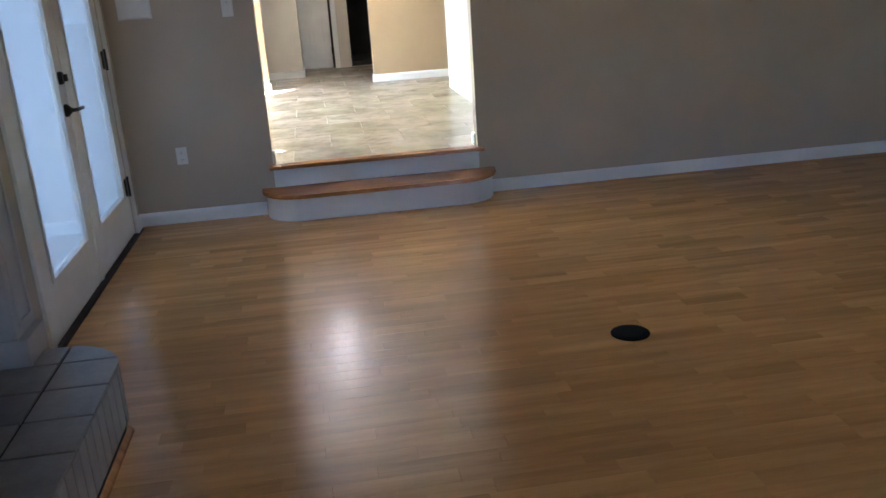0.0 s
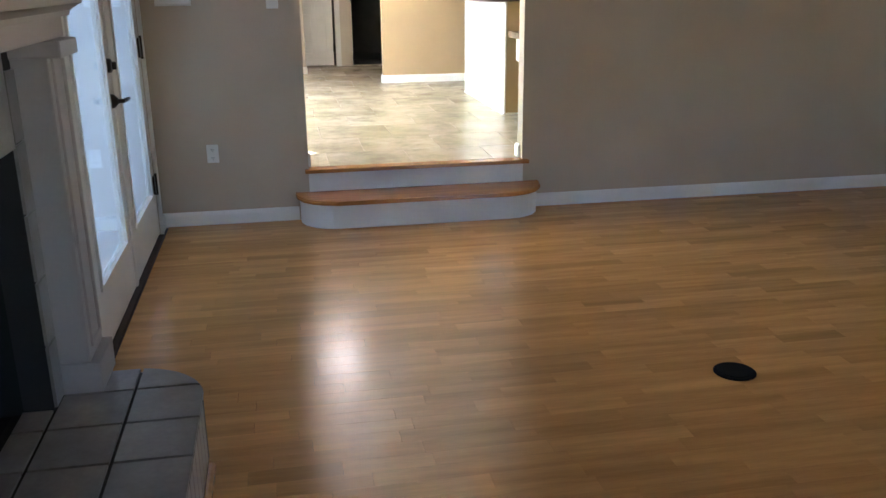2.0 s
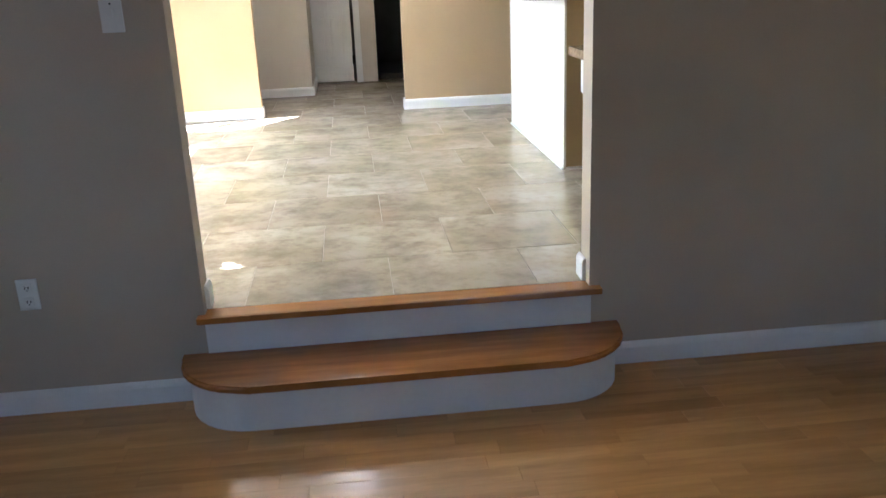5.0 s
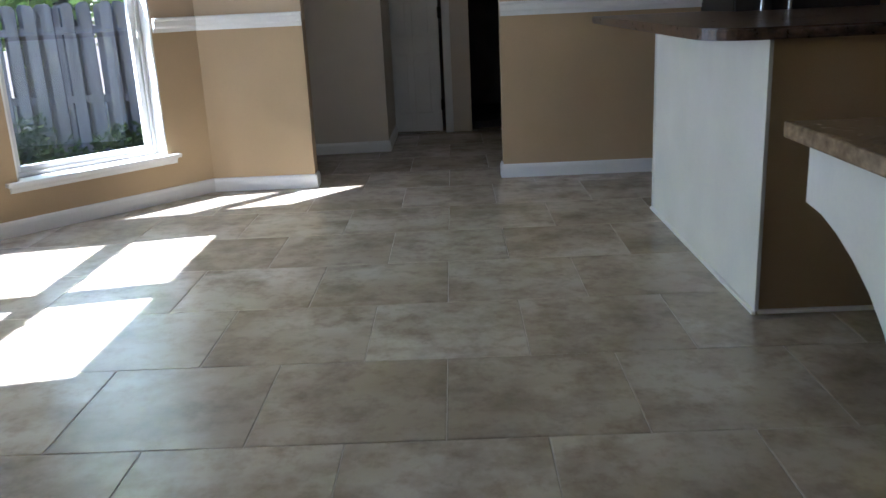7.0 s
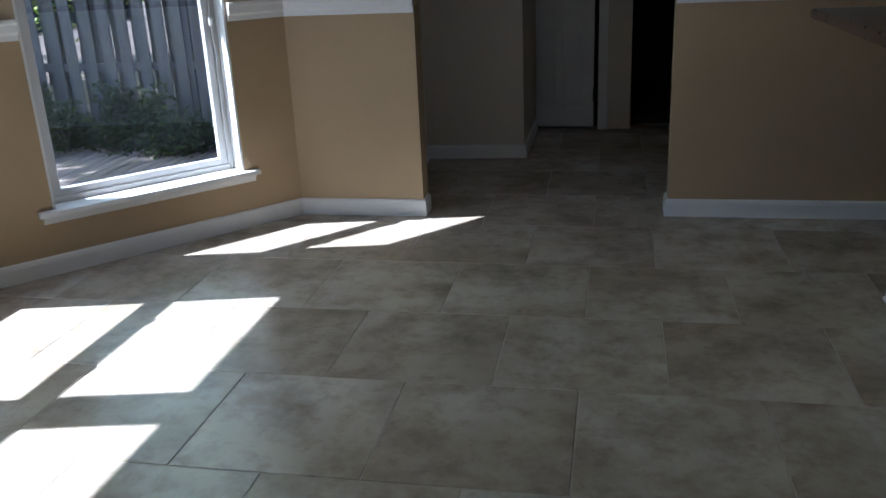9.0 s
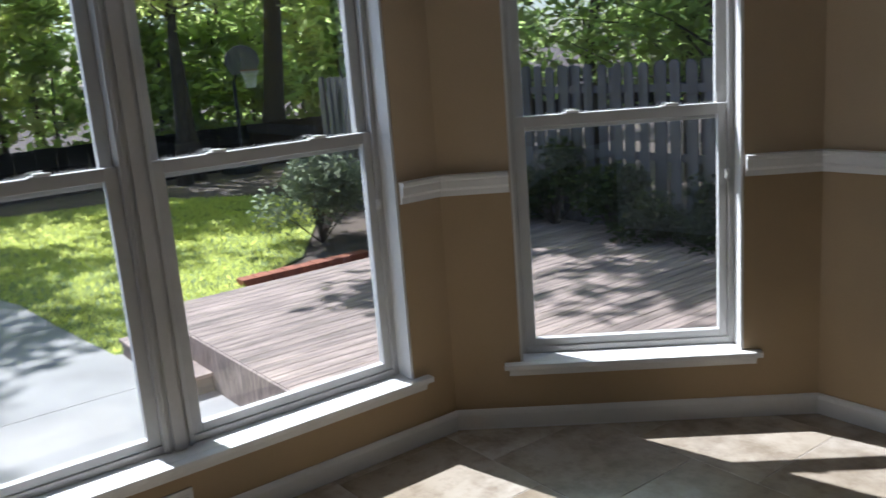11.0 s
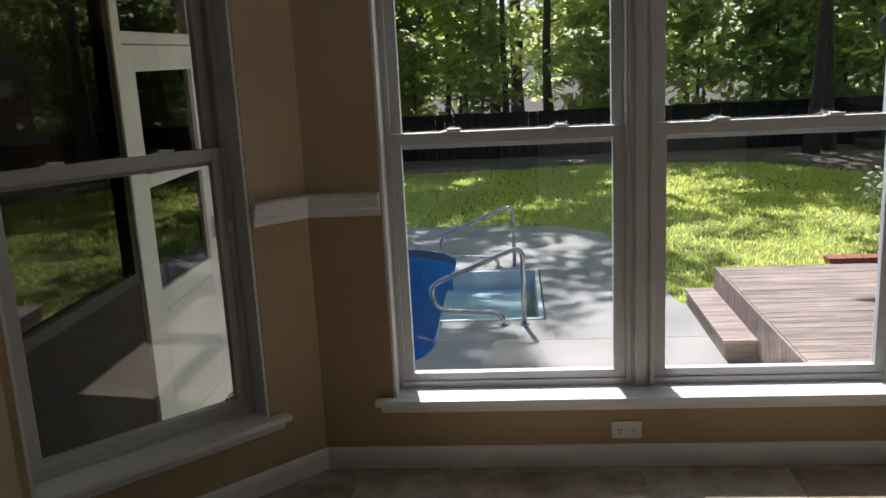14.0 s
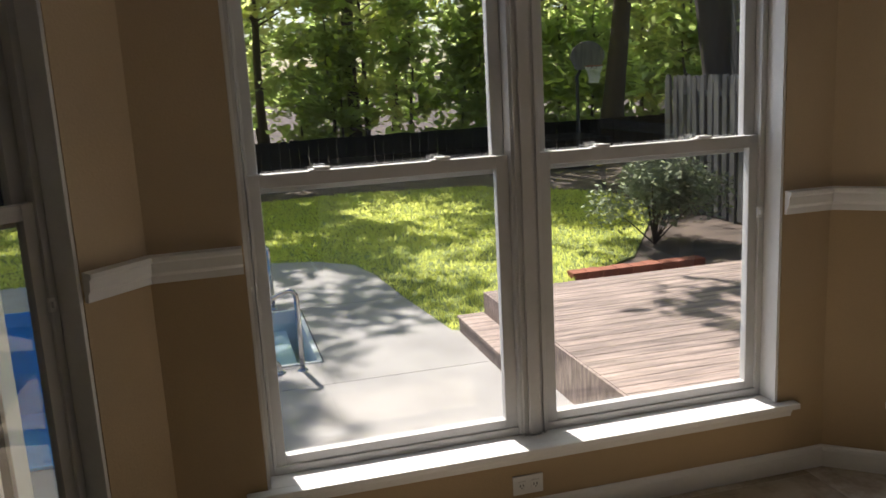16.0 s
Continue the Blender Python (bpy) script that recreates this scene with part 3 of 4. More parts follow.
part("upper_riser", boxes((-0.027, 1.41, -0.010, -0.001, 0.183, K - 0.027)), M_WHITE, ts, "white painted riser")

# ---- garden doors of the den ----
DX = -0.985
fd = thing("french_door_frame", "white painted frame of the den's garden doors", "door frame", kind="structure")
part("casing", boxes((-0.96, -0.942, -0.185, -0.13, 0, 2.12), (-0.96, -0.942, -2.20, -2.145, 0, 2.12), (-0.96, -0.942, -2.145, -0.185, 2.065, 2.12), bevel=0.003), M_WHITE, fd)
part("jamb", boxes((-1.11, -0.962, -0.21, -0.193, 0, 2.05), (-1.11, -0.962, -2.137, -2.12, 0, 2.05), (-1.11, -0.962, -2.12, -0.21, 2.035, 2.055)), M_WHITE, fd)
part("sill", boxes((-1.09, -0.935, -2.12, -0.21, -0.01, 0.012), bevel=0.004), M_DARKGAP, fd, "dark bronze door sill")


def glazed_leaf(name, y0, y1, hinge_y, label):
    d = thing(name, label, "door")
    s, zb = 0.155, 0.295
    part("leaf", boxes((DX - 0.022, DX + 0.022, y0, y0 + s, 0.014, 2.03), (DX - 0.022, DX + 0.022, y1 - s, y1, 0.014, 2.03), (DX - 0.022, DX + 0.022, y0 + s, y1 - s, 0.014, zb), (DX - 0.022, DX + 0.022, y0 + s, y1 - s, 1.87, 2.03), bevel=0.003), M_WHITE, d)
    part("glazing_bead", boxes((DX + 0.0225, DX + 0.034, y0 + s - 0.02, y0 + s, zb - 0.02, 1.89), (DX + 0.0225, DX + 0.034, y1 - s, y1 - s + 0.02, zb - 0.02, 1.89), (DX + 0.0225, DX + 0.034, y0 + s, y1 - s, zb - 0.02, zb), (DX + 0.0225, DX + 0.034, y0 + s, y1 - s, 1.87, 1.89), bevel=0.004), M_WHITE, d)
    g = part("pane", boxes((DX + 0.012, DX + 0.015, y0 + s, y1 - s, zb, 1.87)), G_CLEAR, d)
    g.visible_shadow = False
    me = None
    for k in range(96):
        z = zb + 0.01 + k * 0.0162
        if me is None:
            ob = part("blind_slat", boxes((-0.0085, 0.0085, y0 + s + 0.006, y1 - s - 0.006, -0.0005, 0.0005), ), blindm, d)
            me = ob.data
        else:
            ob = new("blind_slat", me)
            ob.parent = d
        ob.matrix_basis = pose(DX - 0.003, 0, z, 0, 75, 0)
    for z in (0.33, 1.14, 1.88) if hinge_y > -1 else ():
        h = part("hinge", boxes((DX + 0.022, DX + 0.034, hinge_y - 0.05, hinge_y + 0.05, z - 0.055, z + 0.055), bevel=0.003), M_BRONZE, d, "dark bronze hinge")
        part("pin", tube(bmesh.new(), [(DX + 0.036, hinge_y, z - 0.065), (DX + 0.036, hinge_y, z + 0.065)], 0.008), M_BRONZE, h)
    return d


glazed_leaf("glazed_door", -1.155, -0.213, -0.215, "white garden door with blinds between its glass, closed")
ld = glazed_leaf("glazed_door", -2.117, -1.165, -2.115, "white garden door with a dark lever handle, closed")
part("astragal", boxes((DX + 0.0225, DX + 0.032, -1.185, -1.145, 0.016, 2.03), bevel=0.003), M_WHITE, ld)
hx = DX + 0.024
hd = part("lever", tube(bmesh.new(), [(hx + 0.03, -1.235, 0.965), (hx + 0.055, -1.235, 0.965), (hx + 0.06, -1.21, 0.966), (hx + 0.058, -1.12, 0.962)], 0.010), M_BRONZE, ld, "dark lever handle")
part("rose", tube(bmesh.new(), [(hx - 0.002, -1.235, 0.965), (hx + 0.012, -1.235, 0.965), (hx + 0.03, -1.235, 0.965)], 0.03, 20, [0.034, 0.032, 0.014]), M_BRONZE, hd)
db = part("deadbolt", tube(bmesh.new(), [(hx - 0.002, -1.235, 1.13), (hx + 0.016, -1.235, 1.13), (hx + 0.02, -1.235, 1.13)], 0.03, 20, [0.034, 0.032, 0.024]), M_BRONZE, ld, "dark round deadbolt")
part("thumb_turn", boxes((hx + 0.02, hx + 0.04, -1.24, -1.23, 1.112, 1.148), bevel=0.003), M_BRONZE, db)

# ---- den: fireplace, floor cap ----
HT = 0.255
fp = thing("fireplace", "white wooden fireplace surround with a black firebox", "fireplace")
for bx in ((-0.96, -0.872, -2.85, -2.75, 0.0, 1.348), (-0.96, -0.872, -3.85, -3.75, 0.0, 1.348), (-0.96, -0.872, -3.75, -2.85, 1.062, 1.348)):
    part("backing", boxes(bx), M_HGROUT, fp)
for y0, y1 in ((-2.748, -2.55), (-4.05, -3.852)):
    pl = part("pilaster", boxes((-0.96, -0.772, y0, y1, 0.36, 1.349), bevel=0.004), M_MANTEL, fp)
    part("plinth", boxes((-0.96, -0.742, y0 - 0.008, y1 + 0.008, HT + 0.002, 0.36), bevel=0.005), M_MANTEL, pl)
    part("panel_bead", boxes((-0.7715, -0.763, y0 + 0.03, y0 + 0.045, 0.40, 1.31), (-0.7715, -0.763, y1 - 0.045, y1 - 0.03, 0.40, 1.31), (-0.7715, -0.763, y0 + 0.045, y1 - 0.045, 0.40, 0.415), (-0.7715, -0.763, y0 + 0.045, y1 - 0.045, 1.295, 1.31), bevel=0.002), M_MANTEL, pl)
    part("capital", boxes((-0.96, -0.73, y0 - 0.012, y1 + 0.012, 1.30, 1.348), bevel=0.006), M_MANTEL, pl)
part("frieze", boxes((-0.96, -0.765, -4.06, -2.54, 1.35, 1.62), bevel=0.003), M_MANTEL, fp)
part("mantel_moulding", sweep(bmesh.new(), [(0, 0), (0.02, 0.0), (0.024, 0.016), (0.045, 0.03), (0.062, 0.038), (0.062, 0.062), (0.04, 0.072), (0, 0.076)], (-0.7645, -2.52, 1.41), (-0.7645, -4.08, 1.41), (1, 0, 0)), M_MANTEL, fp)
part("mantel_shelf", boxes((-0.96, -0.60, -4.16, -2.44, 1.622, 1.67), bevel=0.008), M_MANTEL, fp)
for y in (-2.846, -3.846):
    for k in range(5):
        z = HT + 0.006 + k * 0.204
        part("tile", boxes((-0.872, -0.862, y, y + 0.092, z, z + 0.198), bevel=0.002), M_HEARTH, fp)
for k in range(5):
    part("tile", boxes((-0.872, -0.862, -3.746 + k * 0.18, -3.572 + k * 0.18, 1.066, 1.344), bevel=0.002), M_HEARTH, fp)
fb = boxes((-1.45, -0.96, -3.79, -3.752, 0.0, 1.08), (-1.45, -0.96, -2.848, -2.81, 0.0, 1.08), (-1.5, -1.45, -3.79, -2.81, 0.0, 1.08), (-1.5, -0.96, -3.79, -2.81, 1.08, 1.14), (-1.5, -0.932, -3.752, -2.848, 0.0, HT - 0.01))
part("firebox", fb, M_SOOT, fp, "soot-black firebox")
fp.location = (-0.05, -0.135, 0.0)

hearth = thing("hearth", "raised fireplace hearth of grey square tiles with dark joints", "hearth")


def hearth_outline(d):
    pts = [(-0.96, -4.1), (-0.395 - d, -4.1)]
    for k in range(7):
        a = (math.pi / 2) * k / 6
        pts.append((-0.655 + (0.26 - d) * math.cos(a), -2.86 + (0.26 - d) * math.sin(a)))
    return pts + [(-0.96, -2.60 - d)]


part("bed", prism(bmesh.new(), hearth_outline(0.012), 0.0, HT - 0.008), M_HGROUT, hearth, "dark grout bed")


def clip_tile(x0, x1, y0, y1, z0, z1):
    """A top tile cut by the rounded corner of the hearth."""
    pts = []
    n = 8
    ring = [(x0, y0), (x1, y0), (x1, y1), (x0, y1)]
    cx, cy, r = -0.655, -2.86, 0.262
    out = []
    for i in range(4):
        a, b = ring[i], ring[(i + 1) % 4]
        for k in range(n):
            x, y = a[0] + (b[0] - a[0]) * k / n, a[1] + (b[1] - a[1]) * k / n
            if x > cx and y > cy:
                d = math.hypot(x - cx, y - cy)
                if d > r:
                    x, y = cx + (x - cx) * r / d, cy + (y - cy) * r / d
            if not out or math.hypot(x - out[-1][0], y - out[-1][1]) > 0.004:
                out.append((x, y))
    return prism(bmesh.new(), out, z0, z1)


for i in range(3):
    for j in range(7):
        x1 = -0.397 - i * 0.222
        y1 = -2.54 - j * 0.225
        x0, y0 = max(x1 - 0.210, -0.928), y1 - 0.213
        y1 = min(y1, -2.602)
        if x1 - x0 > 0.02:
            part("tile", clip_tile(x0, x1, y0, y1, HT - 0.008, HT), M_HEARTH, hearth)
for j in range(16):
    y1 = -2.87 - j * 0.077
    part("edge_tile", boxes((-0.407, -0.396, y1 - 0.070, y1, 0.035, HT - 0.012), bevel=0.002), M_HEARTH, hearth)
for k in range(6):
    a0, a1 = (math.pi / 2) * (k + 0.06) / 6, (math.pi / 2) * (k + 0.94) / 6
    o = [(-0.655 + r * math.cos(a), -2.86 + r * math.sin(a)) for r, a in ((0.249, a0), (0.260, a0), (0.260, a1), (0.249, a1))]
    part("edge_tile", prism(bmesh.new(), o, 0.035, HT - 0.012), M_HEARTH, hearth)
bm = bmesh.new()
sweep(bm, [(0, 0), (0.018, 0), (0.016, 0.012), (0.006, 0.022), (0, 0.024)], (-0.394, -2.86, 0.001), (-0.394, -4.1, 0.001), (1, 0, 0))
part("shoe_moulding", bm, M_TREAD, hearth, "honey wooden shoe moulding")
hearth.location = (-0.085, -0.13, 0.0)

cap = thing("floor_cap", "round black floor outlet cover on the planks", "floor outlet", pose(1.53, -2.685, 0.0))
part("rim", tube(bmesh.new(), [(0, 0, 0), (0, 0, 0.004), (0, 0, 0.007)], 0.08, 32, [0.083, 0.083, 0.079]), M_CAP, cap)
part("lid", tube(bmesh.new(), [(0, 0, 0.0072), (0, 0, 0.010)], 0.06, 32, [0.066, 0.064]), M_CAP, cap)

# ---- kitchen: peninsula, desk, cabinet ----
pen = thing("kitchen_peninsula", "peninsula with a white end panel and tan painted back", "peninsula")
part("body", boxes((1.795, 4.2, 1.92, 3.56, K + 0.0, 1.305)), M_LOWER, pen)
part("end_panel", boxes((1.783, 1.795, 1.916, 3.564, K + 0.012, 1.304), bevel=0.002), M_WHITE, pen, "white painted end panel")
part("corner_bead", boxes((1.778, 1.793, 1.905, 1.9155, K + 0.012, 1.304), bevel=0.002), M_WHITE, pen)
part("corner_bead", boxes((1.778, 1.7828, 3.545, 3.567, K + 0.012, 1.304), bevel=0.002), M_WHITE, pen)
part("quarter_round", sweep(bmesh.new(), [(0, 0), (0.014, 0), (0.011, 0.010), (0, 0.014)], (1.793, 1.919, K), (4.2, 1.919, K), (0, -1, 0)), M_WHITE, pen)
part("quarter_round", sweep(bmesh.new(), [(0, 0), (0.014, 0), (0.011, 0.010), (0, 0.014)], (1.782, 3.565, K), (1.782, 1.905, K), (-1, 0, 0)), M_WHITE, pen)
wt_ = thing("worktop", "glossy brown worktop with a rounded overhang on the peninsula", "worktop")
o = [(1.575, 4.35), (4.3, 4.35), (4.3, 1.88)]
for k in range(8):
    a = 1.5 * math.pi - (math.pi / 2) * k / 7
    o.append((1.575 + 0.16 + 0.16 * math.cos(a), 1.88 + 0.16 + 0.16 * math.sin(a)))
bm = prism(bmesh.new(), o, 1.3065, 1.348)
bmesh.ops.bevel(bm, geom=[e for e in bm.edges if abs(e.verts[0].co.z - e.verts[1].co.z) < 1e-5], offset=0.006, segments=2, affect="EDGES")
part("slab", bm, M_COUNTER, wt_)
part("front_edge", tube(bmesh.new(), [(1.75, 1.890, 1.327), (1.805, 1.888, 1.327), (4.29, 1.888, 1.327)], 0.017, 10, [0.006, 0.017, 0.017]), M_COUNTER, wt_, "rounded brown worktop edge", smooth=True)

desk = thing("built_in_desk", "low built-in desk with a granite top and white arched side", "desk")
bm = boxes((1.725, 3.2, 0.17, 1.60, 1.03, 1.08), bevel=0.008)
part("top", bm, M_GRANITE, desk, "speckled tan desk top")
side = [(0.2, K), (0.84, K), (0.86, 0.47), (0.90, 0.56), (0.97, 0.64), (1.06, 0.71), (1.16, 0.765), (1.27, 0.81), (1.38, 0.84), (1.49, 0.85), (1.49, 1.029), (0.2, 1.029)]
bm = bmesh.new()
a = [bm.verts.new((1.765, y, z)) for y, z in side]
b = [bm.verts.new((1.785, y, z)) for y, z in side]
bm.faces.new(a)
bm.faces.new(b[::-1])
for i in range(len(side)):
    j = (i + 1) % len(side)
    bm.faces.new((a[i], b[i], b[j], a[j]))
part("arched_side", bm, M_WHITE, desk)
part("back_apron", boxes((1.785, 3.2, 1.46, 1.49, 0.88, 1.029)), M_WHITE, desk)

pc = thing("pantry_cabinet", "tall dark brown cabinet with two chrome bar handles", "cabinet")
part("body", boxes((2.295, 3.1, 3.95, 4.60, K, 2.45), bevel=0.004), M_DARKWOOD_UNLIT, pc)
for x0, x1, hx_ in ((2.299, 2.502, 2.43), (2.508, 3.096, 2.58)):
    d_ = part("door", boxes((x0, x1, 3.926, 3.949, K + 0.1, 2.44), bevel=0.003), M_DARKWOOD_UNLIT, pc)
    part("handle", tube(bmesh.new(), [(hx_, 3.925, 1.0), (hx_, 3.885, 1.01), (hx_, 3.88, 1.1), (hx_, 3.88, 1.9), (hx_, 3.885, 1.99), (hx_, 3.925, 2.0)], 0.012), M_STEEL, d_, "chrome bar handle")

# ---- hall door, mat, lamp ----
hf = thing("door_2", "white six-panel hall door standing slightly ajar", "door", pose(0.62, 6.752, K, 0, 0, 0), kind="structure")
casing = boxes((-0.60, -0.535, -0.02, -0.003, 0, 2.09), (0.015, 0.085, -0.02, -0.003, 0, 2.09), (-0.535, 0.015, -0.02, -0.003, 2.03, 2.09), bevel=0.003)
part("casing", casing, M_WHITE, hf)
leaf = part("leaf", boxes((-0.522, -0.018, 0.044, 0.065, 0.012, 2.02)), M_WHITE, hf)
leaf.matrix_basis = Matrix.Translation((0.0, 0, 0)) @ pose(-0.004, 0.03, 0, 0, 0, -3) @ Matrix.Translation((0.004, -0.03, 0))
for x0, x1 in ((-0.45, -0.29), (-0.25, -0.09)):
    for z0, z1 in ((0.18, 0.72), (0.86, 1.46), (1.58, 1.86)):
        part("panel", boxes((x0 + 0.022, x1 - 0.022, 0.033, 0.0438, z0 + 0.022, z1 - 0.022), bevel=0.004), M_WHITE, leaf)
for bx in ((-0.522, -0.45), (-0.29, -0.25), (-0.09, -0.018)):
    part("stile", boxes((*bx, 0.028, 0.0438, 0.012, 2.02), bevel=0.002), M_WHITE, leaf)
for x0, x1 in ((-0.45, -0.29), (-0.25, -0.09)):
    for z0, z1 in ((0.012, 0.18), (0.72, 0.86), (1.46, 1.58), (1.86, 2.02)):
        part("rail", boxes((x0 + 0.0005, x1 - 0.0005, 0.028, 0.0438, z0, z1), bevel=0.002), M_WHITE, leaf)
for z in (0.25, 1.05, 1.8):
    part("hinge", boxes((-0.022, 0.010, 0.005, 0.028, z - 0.05, z + 0.05), bevel=0.003), M_BRONZE, hf, "dark hinge")
mt = thing("door_mat", "black floor mat in the dim doorway", "mat")
part("pad", boxes((0.90, 1.75, 6.95, 7.75, K - 0.003, K + 0.06), bevel=0.01), M_SLOT, mt)
cl = thing("ceiling_lamp", "round white flush ceiling lamp, lit", "ceiling lamp", pose(0.35, 3.7, CEIL))
part("base", tube(bmesh.new(), [(0, 0, -0.001), (0, 0, -0.02)], 0.15, 32), M_WHITE, cl)
part("shade", tube(bmesh.new(), [(0, 0, -0.0205), (0, 0, -0.06), (0, 0, -0.085), (0, 0, -0.10)], 0.13, 32, [0.14, 0.13, 0.10, 0.04]), lampm, cl, "frosted glass shade", smooth=True)

# ---- floors, piece by piece ----
kt = thing("floor_kitchen", "large square beige stone tiles laid in running bond", "floor", kind="structure")
TILE = 0.5545
tile_me = None
FLOOR = [(-1.08, 0.05), (4.9, 0.05), (4.9, 4.585), (1.03, 4.585), (1.03, 6.755), (0.18, 6.755), (0.18, 5.83), (-0.45, 5.83), (-0.45, 4.525), (-0.885, 4.525), (-1.875, 3.36), (-1.875, 0.925)]


def inside(p, poly):
    c = False
    for i in range(len(poly)):
        (x0, y0), (x1, y1) = poly[i], poly[i - 1]
        if (y0 > p[1]) != (y1 > p[1]) and p[0] < (x1 - x0) * (p[1] - y0) / (y1 - y0) + x0:
            c = not c
    return c


for j in range(-3, 11):
    y0 = 1.614 + j * TILE
    for i in range(-6, 9):
        x0 = 0.667 + i * TILE + (0.277 if j % 2 == 0 else 0)
        if not any(inside((x0 + TILE * u, y0 + TILE * v), FLOOR) for u in (0.02, 0.5, 0.98) for v in (0.02, 0.5, 0.98)):
            continue
        if y0 < 0.05:
            b = boxes((-TILE / 2 + 0.0015, TILE / 2 - 0.0015, 0.0505 - (y0 + TILE / 2), TILE / 2 - 0.002, -0.008, 0.0), bevel=0.0)
            part("tile", b, M_TILE, kt).location = (x0 + TILE / 2, y0 + TILE / 2, K)
            continue
        if tile_me is None:
            b = boxes((-TILE / 2 + 0.0015, TILE / 2 - 0.0015, -TILE / 2 + 0.0015, TILE / 2 - 0.0015, -0.008, 0.0))
            bmesh.ops.bevel(b, geom=[e for e in b.edges if e.verts[0].co.z > -0.001 and e.verts[1].co.z > -0.001], offset=0.002, segments=1, affect="EDGES")
            ob = part("tile", b, M_TILE, kt)
            tile_me = ob.data
        else:
            ob = new("tile", tile_me)
            ob.parent = kt
        ob.location = (x0 + TILE / 2, y0 + TILE / 2, K)
        ob.rotation_euler = (0, 0, 0)

df = thing("floor_den", "glossy honey-coloured wooden strip floor of the den", "floor", kind="structure")
rng = random.Random(4)
PW = 0.082
lens = (0.3, 0.4, 0.5, 0.65)
meshes = {}
for n in lens:
    b = boxes((0.0004, n - 0.0004, -PW / 2 + 0.0003, PW / 2 - 0.0003, -0.011, 0.0))
    me = bpy.data.meshes.new("plank")
    bmesh.ops.recalc_face_normals(b, faces=b.faces)
    b.to_mesh(me)
    b.free()
    me.materials.append(M_OAK)
    meshes[n] = me
rest_v, rest_f = [], []
made = 0
row = 0
y = -PW / 2 - 0.003
while y > -8.0:
    x = -0.96 - rng.uniform(0, 0.5)
    while x < 4.9:
        n = rng.choice(lens)
        if x >= -0.96 and x + n < 1.9 and -4.4 < y < -0.3 and made < 300:
            ob = new("plank", meshes[n])
            ob.parent = df
            ob.location = (x, y, 0)
            made += 1
        else:
            a, c = max(x, -0.929) + 0.0004, min(x + n, 4.899) - 0.0004
            if c > a:
                k = len(rest_v)
                y0, y1 = y - PW / 2 + 0.0003, y + PW / 2 - 0.0003
                rest_v += [(a, y0, -0.011), (c, y0, -0.011), (c, y1, -0.011), (a, y1, -0.011), (a, y0, 0), (c, y0, 0), (c, y1, 0), (a, y1, 0)]
                rest_f += [(k + 4, k + 5, k + 6, k + 7), (k, k + 1, k + 5, k + 4), (k + 1, k + 2, k + 6, k + 5), (k + 2, k + 3, k + 7, k + 6), (k + 3, k, k + 4, k + 7)]
        x += n
    y -= PW
me = bpy.data.meshes.new("planks_rest")
me.from_pydata(rest_v, [], rest_f)
me.materials.append(M_OAKI)
rest = new("planks", me)
rest.parent = df
tagged(rest, "honey wooden floor strips", "", kind="stuff")

# ---- outdoors ----
GZ = GROUND
rg = random.Random(11)
LAWN = [(-18, -9), (-18.2, 0), (-18.7, 4), (-18.0, 7), (-15.5, 9.1), (-13, 8.8), (-9.8, 6.7), (-8.9, 5.4), (-7.4, 4.9), (-7.4, 3.4), (-9.05, 3.15), (-10.4, 3.0), (-11.1, 2.85), (-11.6, 2.3), (-11.9, 1.4), (-11.95, -9)]
tagged(part("ground", boxes((-400, 400, 2.2, 400, GZ - 1.0, GZ - 0.05), (-400, 400, -400, -7.2, GZ - 1.0, GZ - 0.05), (-400, -10.6, -7.2, 2.2, GZ - 1.0, GZ - 0.05), (-5.3, 400, -7.2, 2.2, GZ - 1.0, GZ - 0.05)), M_SOIL), "brown leaf-littered ground under the trees", "ground", kind="structure")
tagged(part("lawn", prism(bmesh.new(), LAWN, GZ - 0.049, GZ - 0.02), M_GRASS), "mown green lawn", "lawn", kind="structure")
# grass blades
gv, gf = [], []
PATIO = [(-2.2, 4.3), (-2.2, -0.6), (-12, -0.6), (-11.9, 1.6), (-11.6, 2.5), (-11.1, 2.98), (-10.4, 3.14), (-9.05, 3.24), (-7.5, 3.40), (-7.2, 3.75), (-6.41, 4.02), (-5.55, 4.08), (-5.1, 4.3)]
nb = 0
while nb < 42000:
    x, yy = rg.uniform(-18.8, -7.3), rg.uniform(-3, 9.2)
    if rg.random() > (7.5 / (-x)) ** 0.8 or not inside((x, yy), LAWN) or inside((x, yy), PATIO):
        continue
    h, w, a, l = rg.uniform(0.03, 0.075), rg.uniform(0.006, 0.014), rg.uniform(0, 6.28), rg.uniform(-0.03, 0.03)
    if x < -12:
        w *= 1.8
    k = len(gv)
    ca, sa = math.cos(a) * w, math.sin(a) * w
    gv += [(x - ca, yy - sa, GZ - 0.021), (x + ca, yy + sa, GZ - 0.021), (x + l, yy + rg.uniform(-0.03, 0.03), GZ - 0.02 + h)]
    gf.append((k, k + 1, k + 2))
    nb += 1
me = bpy.data.meshes.new("grass")
me.from_pydata(gv, [], gf)
me.materials.append(M_BLADE)
tagged(new("grass", me), "short green grass blades on the lawn", "grass", kind="stuff")

# patio with the pool's cut-out: slabs round it
patio = thing("patio", "sunlit grey concrete patio round the pool", "patio", kind="structure")
POOL_X0, POOL_X1, POOL_Y1, POOL_R = -10.4, -5.5, 0.93, 0.9
STEP_X0, STEP_X1, STEP_Y1 = -9.05, -7.03, 1.97


